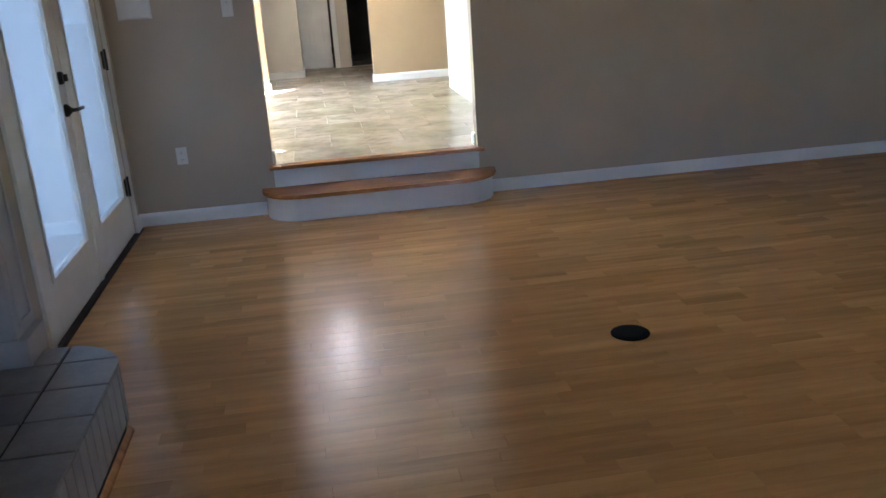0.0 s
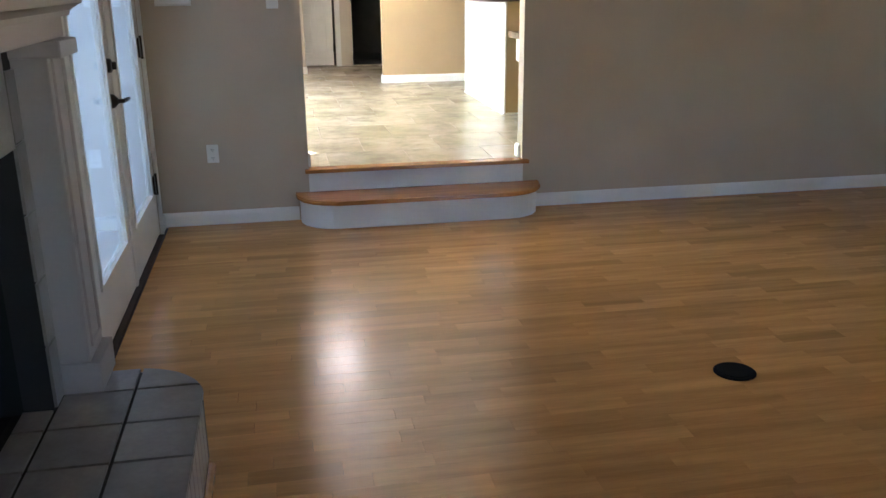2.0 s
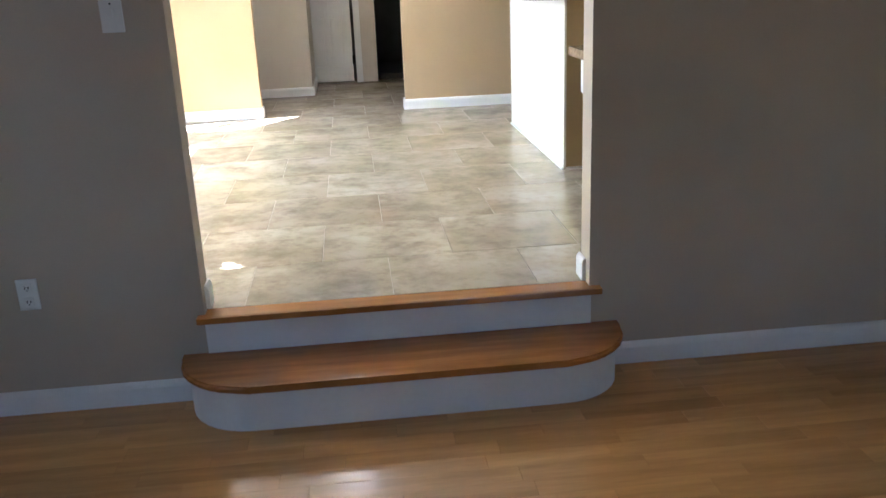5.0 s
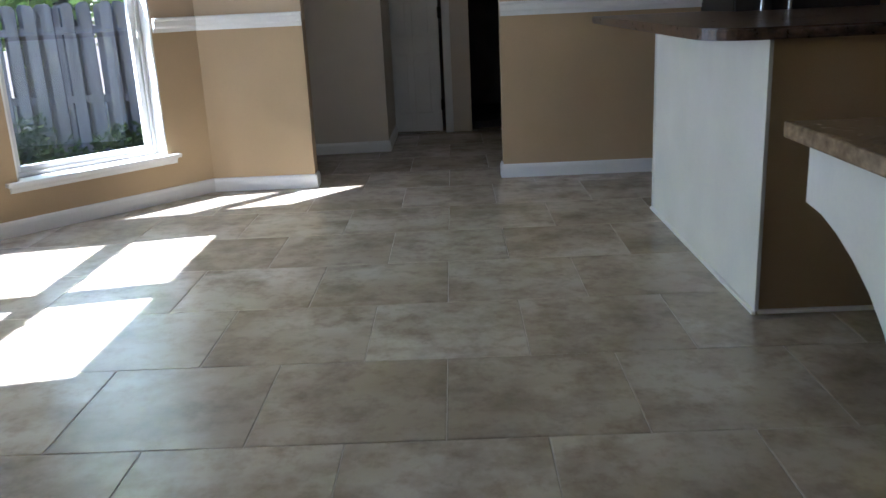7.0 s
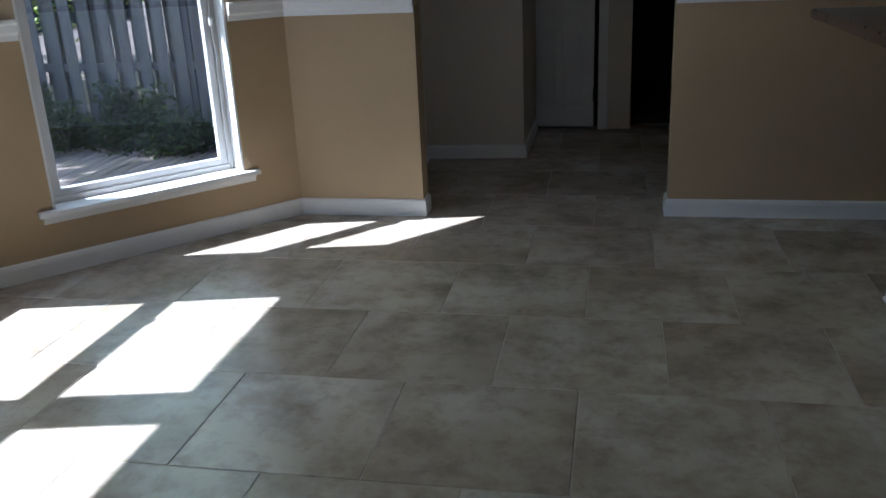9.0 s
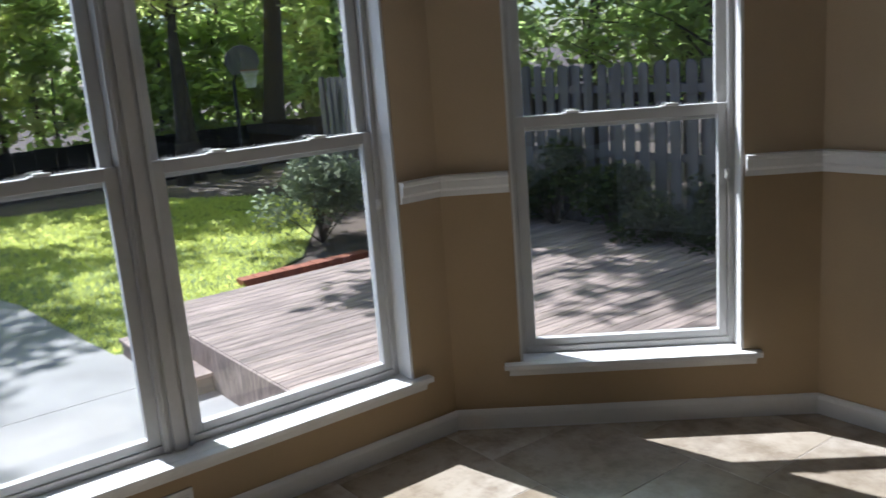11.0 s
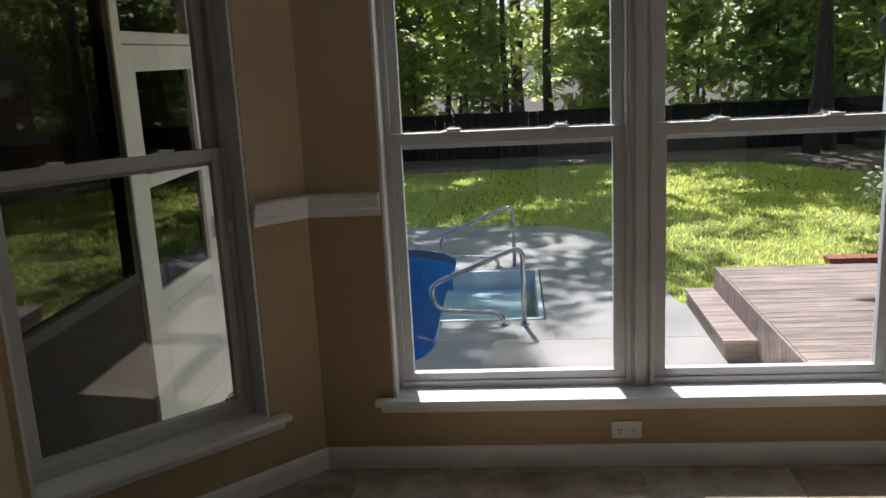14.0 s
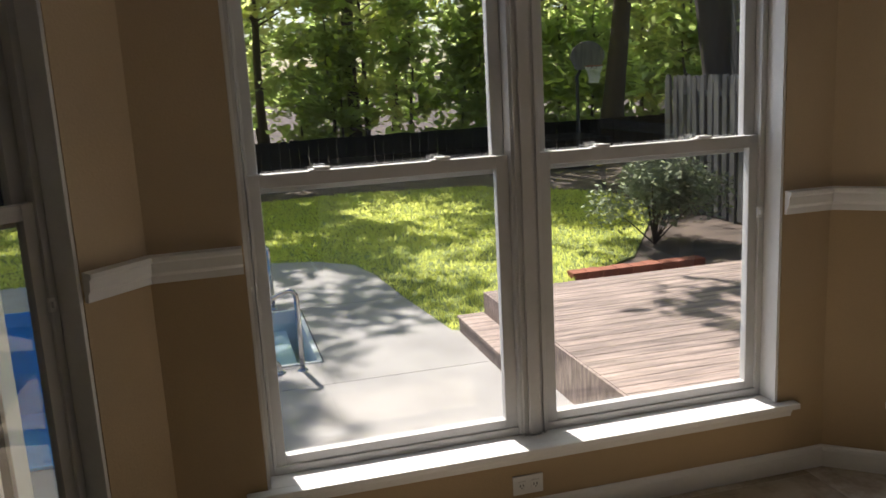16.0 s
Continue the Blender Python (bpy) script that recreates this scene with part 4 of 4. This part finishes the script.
def pool_corner(near):
    """The pool's rounded end corner, from its long side to its short one."""
    pts = []
    for k in range(9):
        a = math.pi / 2 * k / 8
        x = POOL_X1 - POOL_R + POOL_R * math.cos(a) if near else POOL_X0 + POOL_R - POOL_R * math.cos(a)
        pts.append((x, POOL_Y1 - POOL_R + POOL_R * math.sin(a)))
    return pts


for o in ([(-2.1, -0.6), (POOL_X1, -0.6)] + pool_corner(True) + [(-6.4, 4.0), (-5.55, 4.07), (-5.1, 4.32), (-2.1, 4.32)],
          [(-6.41, 0.935), (-7.02, 0.935), (-7.02, 1.985), (-9.05, 1.985), (-9.05, 3.22), (-7.5, 3.38), (-7.2, 3.73), (-6.41, 4.0)],
          [(-9.06, 0.935)] + pool_corner(False)[::-1] + [(POOL_X0, -0.6), (-12, -0.6), (-11.9, 1.6), (-11.6, 2.5), (-11.1, 2.96), (-10.4, 3.12), (-9.06, 3.22)],
          [(-10.41, -0.61), (-10.41, -7), (-12, -7), (-12, -0.61)]):
    part("slab", prism(bmesh.new(), o, GZ - 0.12, GZ), M_CONC, patio)

pool = thing("swimming_pool", "in-ground swimming pool with a blue liner", "pool")
r_ = POOL_R
wallp = [(POOL_X1, -7)] + pool_corner(True) + pool_corner(False)[::-1] + [(POOL_X0, -7)]
bm = bmesh.new()
lo = [bm.verts.new((x, y_, GZ - 1.3)) for x, y_ in wallp]
hi = [bm.verts.new((x, y_, GZ - 0.005)) for x, y_ in wallp]
for i in range(len(wallp) - 1):
    if i == 9:
        continue
    bm.faces.new((lo[i], lo[i + 1], hi[i + 1], hi[i]))
bm.faces.new(lo)
for a_, b_ in ((lo, hi),):
    bm.faces.new((a_[-1], a_[0], b_[0], b_[-1]))
for x0, x1 in ((POOL_X0 + r_, STEP_X0), (STEP_X1, POOL_X1 - r_)):
    box(bm, x0, x1, POOL_Y1 - 0.002, POOL_Y1 + 0.001, GZ - 1.3, GZ - 0.005)
part("liner", bm, M_LINER, pool, "bright blue pool liner")
for x0 in (POOL_X1 - 0.03, POOL_X0):
    part("coping", boxes((x0, x0 + 0.03, -7, POOL_Y1 - r_, GZ - 0.02, GZ + 0.025), bevel=0.006), M_LINER, pool, "blue vinyl pool edge")
for k in range(3):
    y0 = POOL_Y1 - 0.02 + (2 - k) * 0.29
    part("step_tread", boxes((STEP_X0 + 0.04, STEP_X1 - 0.04, POOL_Y1 - 0.1, POOL_Y1 + 0.86 - k * 0.29, GZ - 0.9, GZ - 0.22 - k * 0.13), bevel=0.02), M_STEPWHITE, pool, "white moulded pool step")
part("step_shell", boxes((STEP_X0, STEP_X0 + 0.05, POOL_Y1 - 0.02, STEP_Y1, GZ - 0.9, GZ + 0.012), (STEP_X1 - 0.05, STEP_X1, POOL_Y1 - 0.02, STEP_Y1, GZ - 0.9, GZ + 0.012), (STEP_X0 + 0.05, STEP_X1 - 0.05, STEP_Y1 - 0.05, STEP_Y1, GZ - 0.9, GZ + 0.012), bevel=0.01), M_STEPWHITE, pool, "white rim round the pool steps")
part("water", boxes((POOL_X0 + 0.02, POOL_X1 - 0.02, -6.95, POOL_Y1 - 0.02, GZ - 0.16, GZ - 0.14), (STEP_X0 + 0.052, STEP_X1 - 0.052, POOL_Y1 - 0.019, STEP_Y1 - 0.052, GZ - 0.16, GZ - 0.14)), water, pool, "clear pool water").visible_shadow = False
hr = thing("pool_handrail", "bent stainless steel pool handrail", "handrail", pose(-6.88, -0.215, GZ), group="pool handrails")


def bent(pts, r):
    """Rounds the corners of a polyline."""
    out = [Vector(pts[0])]
    for a, b, c in zip(pts, pts[1:], pts[2:]):
        a, b, c = Vector(a), Vector(b), Vector(c)
        p, q = b + (a - b).normalized() * r, b + (c - b).normalized() * r
        out += [(1 - t) ** 2 * p + 2 * t * (1 - t) * b + t * t * q for t in (0, 0.17, 0.33, 0.5, 0.67, 0.83, 1)]
    return out + [Vector(pts[-1])]


part("rail", tube(bmesh.new(), bent([(0, 1.98, 0), (0, 1.98, 0.80), (0, 1.05, 0.42), (0, 1.12, 0.16), (0, 1.78, 0.13), (0, 1.78, 0.0)], 0.13), 0.024, 12), M_STEEL, hr, smooth=True)
for yy in (1.98, 1.78):
    part("collar", tube(bmesh.new(), [(0, yy, 0.0), (0, yy, 0.018)], 0.05, 16, [0.052, 0.04]), M_STEEL, hr)
copy_thing(hr, pose(-9.2, -0.3, GZ))

# deck
deck = thing("deck", "weathered brown wooden deck beside the patio", "deck")
DZ = -0.31
for i in range(37):
    x0 = -7.38 + i * 0.14
    part("board", boxes((x0, x0 + 0.133, 3.75, 9.1, DZ - 0.03, DZ), bevel=0.003), M_DECK, deck)
part("fascia", boxes((-7.38, -2.2, 3.72, 3.745, GZ, DZ), bevel=0.003), M_DECK, deck)
part("fascia", boxes((-7.41, -7.385, 3.72, 9.1, GZ, DZ - 0.002), bevel=0.003), M_DECK, deck)
sb = thing("deck_step", "grey weathered box step against the deck", "step")
part("top", boxes((-7.43, -5.78, 3.43, 3.715, -0.56, -0.53), bevel=0.004), M_DECK, sb)
part("front", boxes((-7.41, -5.80, 3.445, 3.465, GZ, -0.561)), M_DECK, sb)
part("side", boxes((-5.82, -5.80, 3.466, 3.715, GZ, -0.561)), M_DECK, sb)
br = thing("brick_border", "row of red bricks edging the deck", "border")
for k in range(9):
    part("brick", boxes((-9.15 + rg.uniform(-0.03, 0.03), -8.93, 5.4 + k * 0.21, 5.6 + k * 0.21, GZ - 0.05, GZ + 0.06), bevel=0.006), M_TERRA, br)

# picket fence beside the house
pf = thing("picket_fence", "tall grey weathered shadowbox picket fence", "fence")
pk = None
k = 0
x = -13.5
while x < -0.75:
    side_ = k % 2
    if pk is None:
        h = 2.38
        prof = [(-0.069, 0), (0.069, 0), (0.069, h - 0.04), (0.035, h), (-0.035, h), (-0.069, h - 0.04)]
        bm = bmesh.new()
        a = [bm.verts.new((u, -0.009, v)) for u, v in prof]
        b = [bm.verts.new((u, 0.009, v)) for u, v in prof]
        bm.faces.new(a)
        bm.faces.new(b[::-1])
        for i in range(6):
            bm.faces.new((a[i], b[i], b[(i + 1) % 6], a[(i + 1) % 6]))
        ob = part("picket", bm, M_FENCE, pf)
        pk = ob.data
    else:
        ob = new("picket", pk)
        ob.parent = pf
    ob.matrix_basis = pose(x, 9.30 if side_ else 9.41, GZ - 0.03 + rg.uniform(-0.015, 0.015), rg.uniform(-0.5, 0.5), rg.uniform(-0.7, 0.7), 0)
    x += 0.112
    k += 1
for z in (0.35, 1.2, 2.0):
    part("stringer", boxes((-13.55, -0.75, 9.315, 9.395, GZ + z, GZ + z + 0.09)), M_FENCE, pf)
for i in range(6):
    part("post", boxes((-13.55 + i * 2.4, -13.46 + i * 2.4, 9.316, 9.394, GZ - 0.1, GZ + 2.3)), M_FENCE, pf)

ff = thing("far_fence", "board fence at the end of the garden, tree shade put into its colour", "fence")
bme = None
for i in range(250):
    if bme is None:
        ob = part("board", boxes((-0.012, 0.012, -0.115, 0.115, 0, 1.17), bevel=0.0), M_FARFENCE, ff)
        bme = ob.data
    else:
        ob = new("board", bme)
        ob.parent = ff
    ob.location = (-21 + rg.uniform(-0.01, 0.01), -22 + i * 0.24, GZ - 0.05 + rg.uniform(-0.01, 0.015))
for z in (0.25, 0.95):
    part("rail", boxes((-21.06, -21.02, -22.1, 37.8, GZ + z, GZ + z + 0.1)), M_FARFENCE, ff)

# hoop
hp = thing("basketball_hoop", "portable hoop with a fan-shaped grey backboard and net", "hoop", pose(-19.5, 10.55, GZ, 0, 0, 100))
part("pole", tube(bmesh.new(), [(0, 0.5, 0), (0, 0.5, 2.3), (0, 0.1, 2.75)], 0.045, 10), M_SLOT, hp)
o = [(0.5 * math.cos(a) * 1.05, 0.42 * math.sin(a)) for a in (math.pi * k / 10 for k in range(11))]
o = [(-0.36, -0.28), (0.36, -0.28)] + o
bm = bmesh.new()
a = [bm.verts.new((u, 0.0, 2.76 + v)) for u, v in o]
b = [bm.verts.new((u, 0.03, 2.76 + v)) for u, v in o]
bm.faces.new(a)
bm.faces.new(b[::-1])
for i in range(len(o)):
    bm.faces.new((a[i], b[i], b[(i + 1) % len(o)], a[(i + 1) % len(o)]))
part("backboard", bm, M_FENCE, hp)
ring = [(0.22 * math.cos(t), -0.25 + 0.22 * math.sin(t), 2.56) for t in (2 * math.pi * k / 16 for k in range(17))]
part("rim", tube(bmesh.new(), ring, 0.012, 6), M_TERRA, hp)
bm = bmesh.new()
for k in range(12):
    t0 = 2 * math.pi * k / 12
    for s_ in (-1, 1):
        tube(bm, [(0.22 * math.cos(t0), -0.25 + 0.22 * math.sin(t0), 2.55), (0.14 * math.cos(t0 + s_ * 0.5), -0.25 + 0.14 * math.sin(t0 + s_ * 0.5), 2.34), (0.11 * math.cos(t0 + s_ * 0.3), -0.25 + 0.11 * math.sin(t0 + s_ * 0.3), 2.14)], 0.008, 4)
part("net", bm, M_PLASTIC, hp, "white net")
part("base", boxes((-0.4, 0.4, 0.3, 1.0, -0.03, 0.15), bevel=0.04), M_SLOT, hp)

# ---- sunroom beside the bay ----
SY = -0.02
sr = thing("sunroom", "sunroom with white posts, a storm door and panes darkened for its dim inside", "sunroom", kind="structure")
part("roof", boxes((-4.35, -1.13, -6.2, 0.16, 2.52, 2.66)), M_SUNROOM, sr)
# unseen eave and fascia, added to keep sun off window 1
part("eave", boxes((-4.6, -1.76, 0.161, 0.62, 2.52, 2.66)), M_SUNROOM, sr)
part("fascia", boxes((-4.62, -2.0, 0.621, 0.65, 2.50, 2.68)), M_BRICK, sr)
part("sunroom_floor", boxes((-4.05, -1.13, -6.0, SY - 0.11, -0.16, 0.0)), M_SUNROOM, sr)
part("base_wall", boxes((-2.41, -1.13, SY - 0.1, SY, GZ - 0.1, 1.0)), M_BRICK, sr, "dark brick base")
part("brick_pier", boxes((-3.74, -3.50, SY - 0.1, SY, GZ - 0.1, 2.52)), M_BRICK, sr, "dark brick pier")
part("corner_post", boxes((-4.05, -3.745, SY - 0.15, SY + 0.02, GZ - 0.1, 2.52), bevel=0.006), M_WHITE, sr, "white corner post")
part("back_wall", boxes((-4.05, -1.13, -6.1, -6.0, GZ - 0.1, 2.52)), M_SUNROOM, sr)
part("side_glass", boxes((-4.02, -4.01, -6.0, SY - 0.16, 0.3, 2.52)), G_DARK, sr)
part("side_sill", boxes((-4.05, -3.96, -6.0, SY - 0.16, GZ - 0.1, 0.3)), M_BRICK, sr)
part("under_door", boxes((-3.50, -2.41, SY - 0.1, SY + 0.01, GZ - 0.1, 0.03)), M_BRICK, sr, "dark brick below the door sill")
wg = part("picture_window", boxes((-2.41, -2.36, SY - 0.06, SY + 0.01, 1.0, 2.52), (-2.36, -1.13, SY - 0.06, SY + 0.01, 1.0, 1.05), (-2.36, -1.13, SY - 0.06, SY + 0.01, 2.46, 2.52)), M_BRONZE, sr, "dark window frame")
part("pane", boxes((-2.36, -1.13, SY - 0.025, SY - 0.02, 1.05, 2.46)), G_DARK, wg)
D0, D1 = -3.44, -2.50
sd = part("storm_door", boxes((D1 - 0.12, D1, SY - 0.03, SY + 0.012, 0.05, 2.06), (D0, D0 + 0.12, SY - 0.03, SY + 0.012, 0.05, 2.06), (D0 + 0.12, D1 - 0.12, SY - 0.03, SY + 0.012, 0.05, 0.90), (D0 + 0.12, D1 - 0.12, SY - 0.03, SY + 0.012, 1.94, 2.06), (D0 + 0.12, D1 - 0.12, SY - 0.03, SY + 0.012, 1.40, 1.46), bevel=0.004), M_WHITE, sr, "white storm door with two dark panes")
part("pane", boxes((D0 + 0.12, D1 - 0.12, SY - 0.012, SY - 0.008, 0.90, 1.40), (D0 + 0.12, D1 - 0.12, SY - 0.012, SY - 0.008, 1.46, 1.94)), G_DARK, sd)
part("panel_bead", boxes((D0 + 0.16, D1 - 0.16, SY + 0.0125, SY + 0.02, 0.16, 0.18), (D0 + 0.16, D1 - 0.16, SY + 0.0125, SY + 0.02, 0.78, 0.80), bevel=0.003), M_WHITE, sd)
part("handle", boxes((D0 + 0.045, D0 + 0.065, SY + 0.0125, SY + 0.05, 1.0, 1.12), bevel=0.004), M_STEEL, sd)
part("door_frame", boxes((D1 + 0.003, D1 + 0.085, SY - 0.08, SY + 0.02, 0.03, 2.52), (D0 - 0.055, D0 - 0.003, SY - 0.08, SY + 0.02, 0.03, 2.52), (D0 - 0.003, D1 + 0.003, SY - 0.08, SY + 0.02, 2.065, 2.12), bevel=0.004), M_WHITE, sr)
part("transom", boxes((D0, D1, SY - 0.04, SY - 0.03, 2.12, 2.52)), G_DARK, sr)
# ---- trees and shrubs ----


def leaves_mesh(name, centres, per, spread, size, material, rng_, flat=0.6):
    v, f = [], []
    for (cx, cy, cz, cr) in centres:
        for _ in range(per):
            d = Vector((rng_.gauss(0, 1), rng_.gauss(0, 1), rng_.gauss(0, flat)))
            d = d.normalized() * cr * (rng_.random() ** 0.45) * spread
            p = Vector((cx, cy, cz)) + d
            s = size * rng_.uniform(0.6, 1.4)
            u = Vector((rng_.gauss(0, 1), rng_.gauss(0, 1), rng_.gauss(0, 0.6))).normalized()
            w = u.orthogonal().normalized() if rng_.random() < 0.5 else u.cross(Vector((0.3, 0.2, 1))).normalized()
            k = len(v)
            v += [tuple(p - u * s), tuple(p + w * s * 0.45), tuple(p + u * s), tuple(p - w * s * 0.45)]
            f.append((k, k + 1, k + 2, k + 3))
    me_ = bpy.data.meshes.new(name)
    me_.from_pydata(v, [], f)
    me_.materials.append(material)
    return me_


def tree(rng_, height, trunk_r, first, crown_r, clumps, per, leaf, material, lean=0.0, label="tall leafy garden tree", clump=1.0):
    t = thing("tree", label, "tree", group="garden trees")
    bm = bmesh.new()
    pts = [Vector((lean * height * (k / 8) ** 1.5 + rng_.uniform(-0.08, 0.08) * (k > 0), rng_.uniform(-0.1, 0.1) * (k > 0), height * 0.92 * k / 8 - 0.1 * (k == 0))) for k in range(9)]
    tube(bm, pts, trunk_r, 10, [trunk_r * (1.35 if k == 0 else 1 - 0.105 * k) for k in range(9)])
    centres = []
    for _ in range(clumps):
        z = rng_.uniform(first, height)
        k = min(7, int(z / height / 0.92 * 8))
        base = pts[k]
        a = rng_.uniform(0, 6.28)
        reach = crown_r * (0.35 + 0.65 * rng_.random()) * (1.0 - 0.55 * max(0, (z - first) / (height - first)))
        tip = Vector((base.x + math.cos(a) * reach, base.y + math.sin(a) * reach, z + reach * 0.25))
        mid = base.lerp(tip, 0.5) + Vector((0, 0, reach * 0.08))
        rr = trunk_r * 0.22
        tube(bm, [Vector((base.x, base.y, z - reach * 0.15)), mid, tip], rr, 5, [rr, rr * 0.6, rr * 0.2])
        centres.append((*tip, rng_.uniform(0.7, 1.3) * crown_r * 0.36 * clump))
        centres.append((*mid, rng_.uniform(0.5, 0.9) * crown_r * 0.3 * clump))
    part("trunk", bm, M_BARK, t, smooth=True)
    crown = new("crown", leaves_mesh("crown", centres, per, 1.0, leaf, material, rng_))
    crown.parent = t
    return t


tr = random.Random(5)
kinds = [tree(tr, 15, 0.20, 4.5, 3.8, 34, 24, 0.26, M_LEAF, clump=0.8), tree(tr, 10, 0.13, 1.6, 3.2, 40, 22, 0.25, M_LEAF, label="leafy tree at the garden's edge"),
         tree(tr, 17, 0.26, 6.0, 4.4, 32, 40, 0.19, M_LEAF, lean=0.10), tree(tr, 6.5, 0.08, 0.6, 2.3, 30, 24, 0.22, M_LEAFDK, label="young leafy tree at the garden's edge"),
         tree(tr, 26, 0.34, 9.0, 6.5, 17, 140, 0.23, M_LEAF, label="very tall broad tree added to shade the garden", clump=0.55),
         tree(tr, 29, 0.24, 20.5, 4.4, 11, 130, 0.24, M_LEAF, label="tall bare-stemmed tree with a high crown", clump=0.6)]
spots = [(-35, 1), (-34, -3), (-36, 7), (-33.2, 13), (-24.0, -7.0), (-33.6, 24.0)]
FAR = 0.72


def grown(x, y, rz=0, s=1.0):
    """Where a tree of the wood stands behind the garden, with its turn and size."""
    k = s * 0.85
    return pose(1.1 + (x - 1.1) * FAR, 1.6 + (y - 1.6) * FAR, GZ - 0.05, 0, 0, rz) @ Matrix.Diagonal((k, k, k, 1))


for ob, (x, yy) in zip(kinds, spots):
    ob.matrix_world = grown(x, yy)
for i in range(44):
    kx = tr.choice((0, 1, 1, 1, 3, 3, 3, 3))
    x, yy = tr.uniform(-44, -34), -16 + 50 * (i + tr.uniform(-0.4, 0.4)) / 44
    if kx == 3:
        x = tr.uniform(-36, -32.8)
    s_ = tr.uniform(0.8, 1.2)
    copy_thing(kinds[kx], grown(x, yy, tr.uniform(0, 360), s_))
# added trees, mostly out of view, to dapple patio and lawn
for x, yy, rz, s_ in ((-18.0, -2.2, 40, 0.8), (-24.5, -3.8, 250, 0.92), (-22.0, -5.8, 200, 1.15), (-24.5, 5.4, 10, 0.66)):
    copy_thing(kinds[4], pose(x, yy, GZ - 0.05, 0, 0, rz) @ Matrix.Diagonal((s_, s_, s_, 1)))
for yy in (-9.0, 1.5):
    copy_thing(kinds[5], grown(-33.6, yy, tr.uniform(0, 360), 0.6))
# tall crowns added to shade the wood before them
for i in range(3):
    s_ = tr.uniform(0.8, 1.0)
    copy_thing(kinds[4], grown(tr.uniform(-45, -40), -14 + 17 * i + tr.uniform(-1.2, 1.2), tr.uniform(0, 360), s_))
for i in range(11):
    s_ = tr.uniform(1.3, 1.8)
    copy_thing(kinds[3], grown(tr.uniform(-49, -44), -14 + 48 * i / 11 + tr.uniform(-0.6, 0.6), tr.uniform(0, 360), s_))
near = {0: tree(random.Random(8), 15, 0.20, 4.5, 3.8, 36, 60, 0.12, M_LEAFDK, label="leafy tree behind the picket fence"), 1: tree(random.Random(9), 10, 0.13, 1.6, 3.2, 40, 60, 0.11, M_LEAFDK, label="leafy young tree behind the picket fence")}
near[0].matrix_world, near[1].matrix_world = pose(-8.2, 17.5, GZ), pose(-2.4, 16.8, GZ)
# trees on the lawn's edge and out of sight beside it, which dapple the garden
for kx, x, yy, rz in ((4, -31, 26, 300), (0, -16.0, 15.0, 310), (1, -7.5, 15.5, 30), (0, -4.0, 14.0, 80), (2, -1.0, 17.5, 200), (0, -9.5, 21, 10), (1, -13, 19.5, 170), (1, -3.2, 12.5, 0), (1, -6, 18, 60), (0, -5.5, 12.2, 250), (1, -9, 13.5, 90), (1, -1.5, 14.5, 10), (1, -7.2, 11.6, 140), (0, -2.2, 20, 33), (1, -11, 16, 200), (0, -7.0, 24, 120), (1, -4.6, 16.5, 310), (1, -10.2, 12.2, 50)):
    copy_thing(near.get(kx, kinds[kx]), grown(x, yy, rz) if x < -15 else pose(x, yy + 1.0, GZ - 0.05, 0, 0, rz))
# unseen tree added so its crown shades the lawn
hang = tree(random.Random(21), 13.5, 0.24, 6.5, 5.0, 24, 110, 0.2, M_LEAF, lean=0.33, clump=0.62, label="leaning leafy tree added out of view to shade the lawn")
hang.matrix_world = pose(-21.5, -2.4, GZ, 0, 0, 90)
big = tree(random.Random(32), 16, 0.40, 6.5, 5.4, 30, 110, 0.2, M_LEAF, lean=0.21, clump=0.62, label="thick-trunked tree behind the picket fence")
big.matrix_world = pose(-13.2, 10.4, GZ, 0, 0, -80)
copy_thing(big, pose(-21.9, 12.3, GZ, 0, 0, 20) @ Matrix.Diagonal((0.85, 0.85, 0.85, 1)))
copy_thing(kinds[2], pose(-19.6, 8.7, GZ, 0, 0, 85) @ Matrix.Diagonal((0.72, 0.72, 0.72, 1)))
copy_thing(kinds[2], pose(-20.1, 9.3, GZ, 0, 0, 250) @ Matrix.Diagonal((0.6, 0.6, 0.75, 1)))


def shrub(name, label, at, r, h, per, leaf, material):
    s = thing(name, label, "shrub", pose(*at))
    c = [(rg.uniform(-r, r) * 0.6, rg.uniform(-r, r) * 0.6, rg.uniform(0.25, 0.8) * h, r * 0.45) for _ in range(14)]
    bm = bmesh.new()
    for q in c:
        tube(bm, [(0, 0, -0.05), (q[0] * 0.5, q[1] * 0.5, q[2] * 0.5), q[:3]], 0.012, 5, [0.014, 0.010, 0.004])
    part("stem", bm, M_BARK, s)
    cr = new("foliage", leaves_mesh("foliage", c, per, 1.0, leaf, material, rg, 0.8))
    cr.parent = s


shrub("shrub", "pale flowering shrub before the fence", (-10.5, 7.4, GZ), 0.95, 1.35, 420, 0.045, M_PALELEAF)
for i, x in enumerate((-8.6, -7.6, -6.9, -6.0, -5.3, -4.5, -3.7, -3.0)):
    shrub("shrub", "low shrub along the picket fence, leaf colour darkened for shade", (x, 8.85 + 0.1 * (i % 2), DZ if -7.3 < x < -5.6 else GZ), 0.55, 0.9 + 0.14 * (i % 3), 90, 0.05, M_SHRUB)
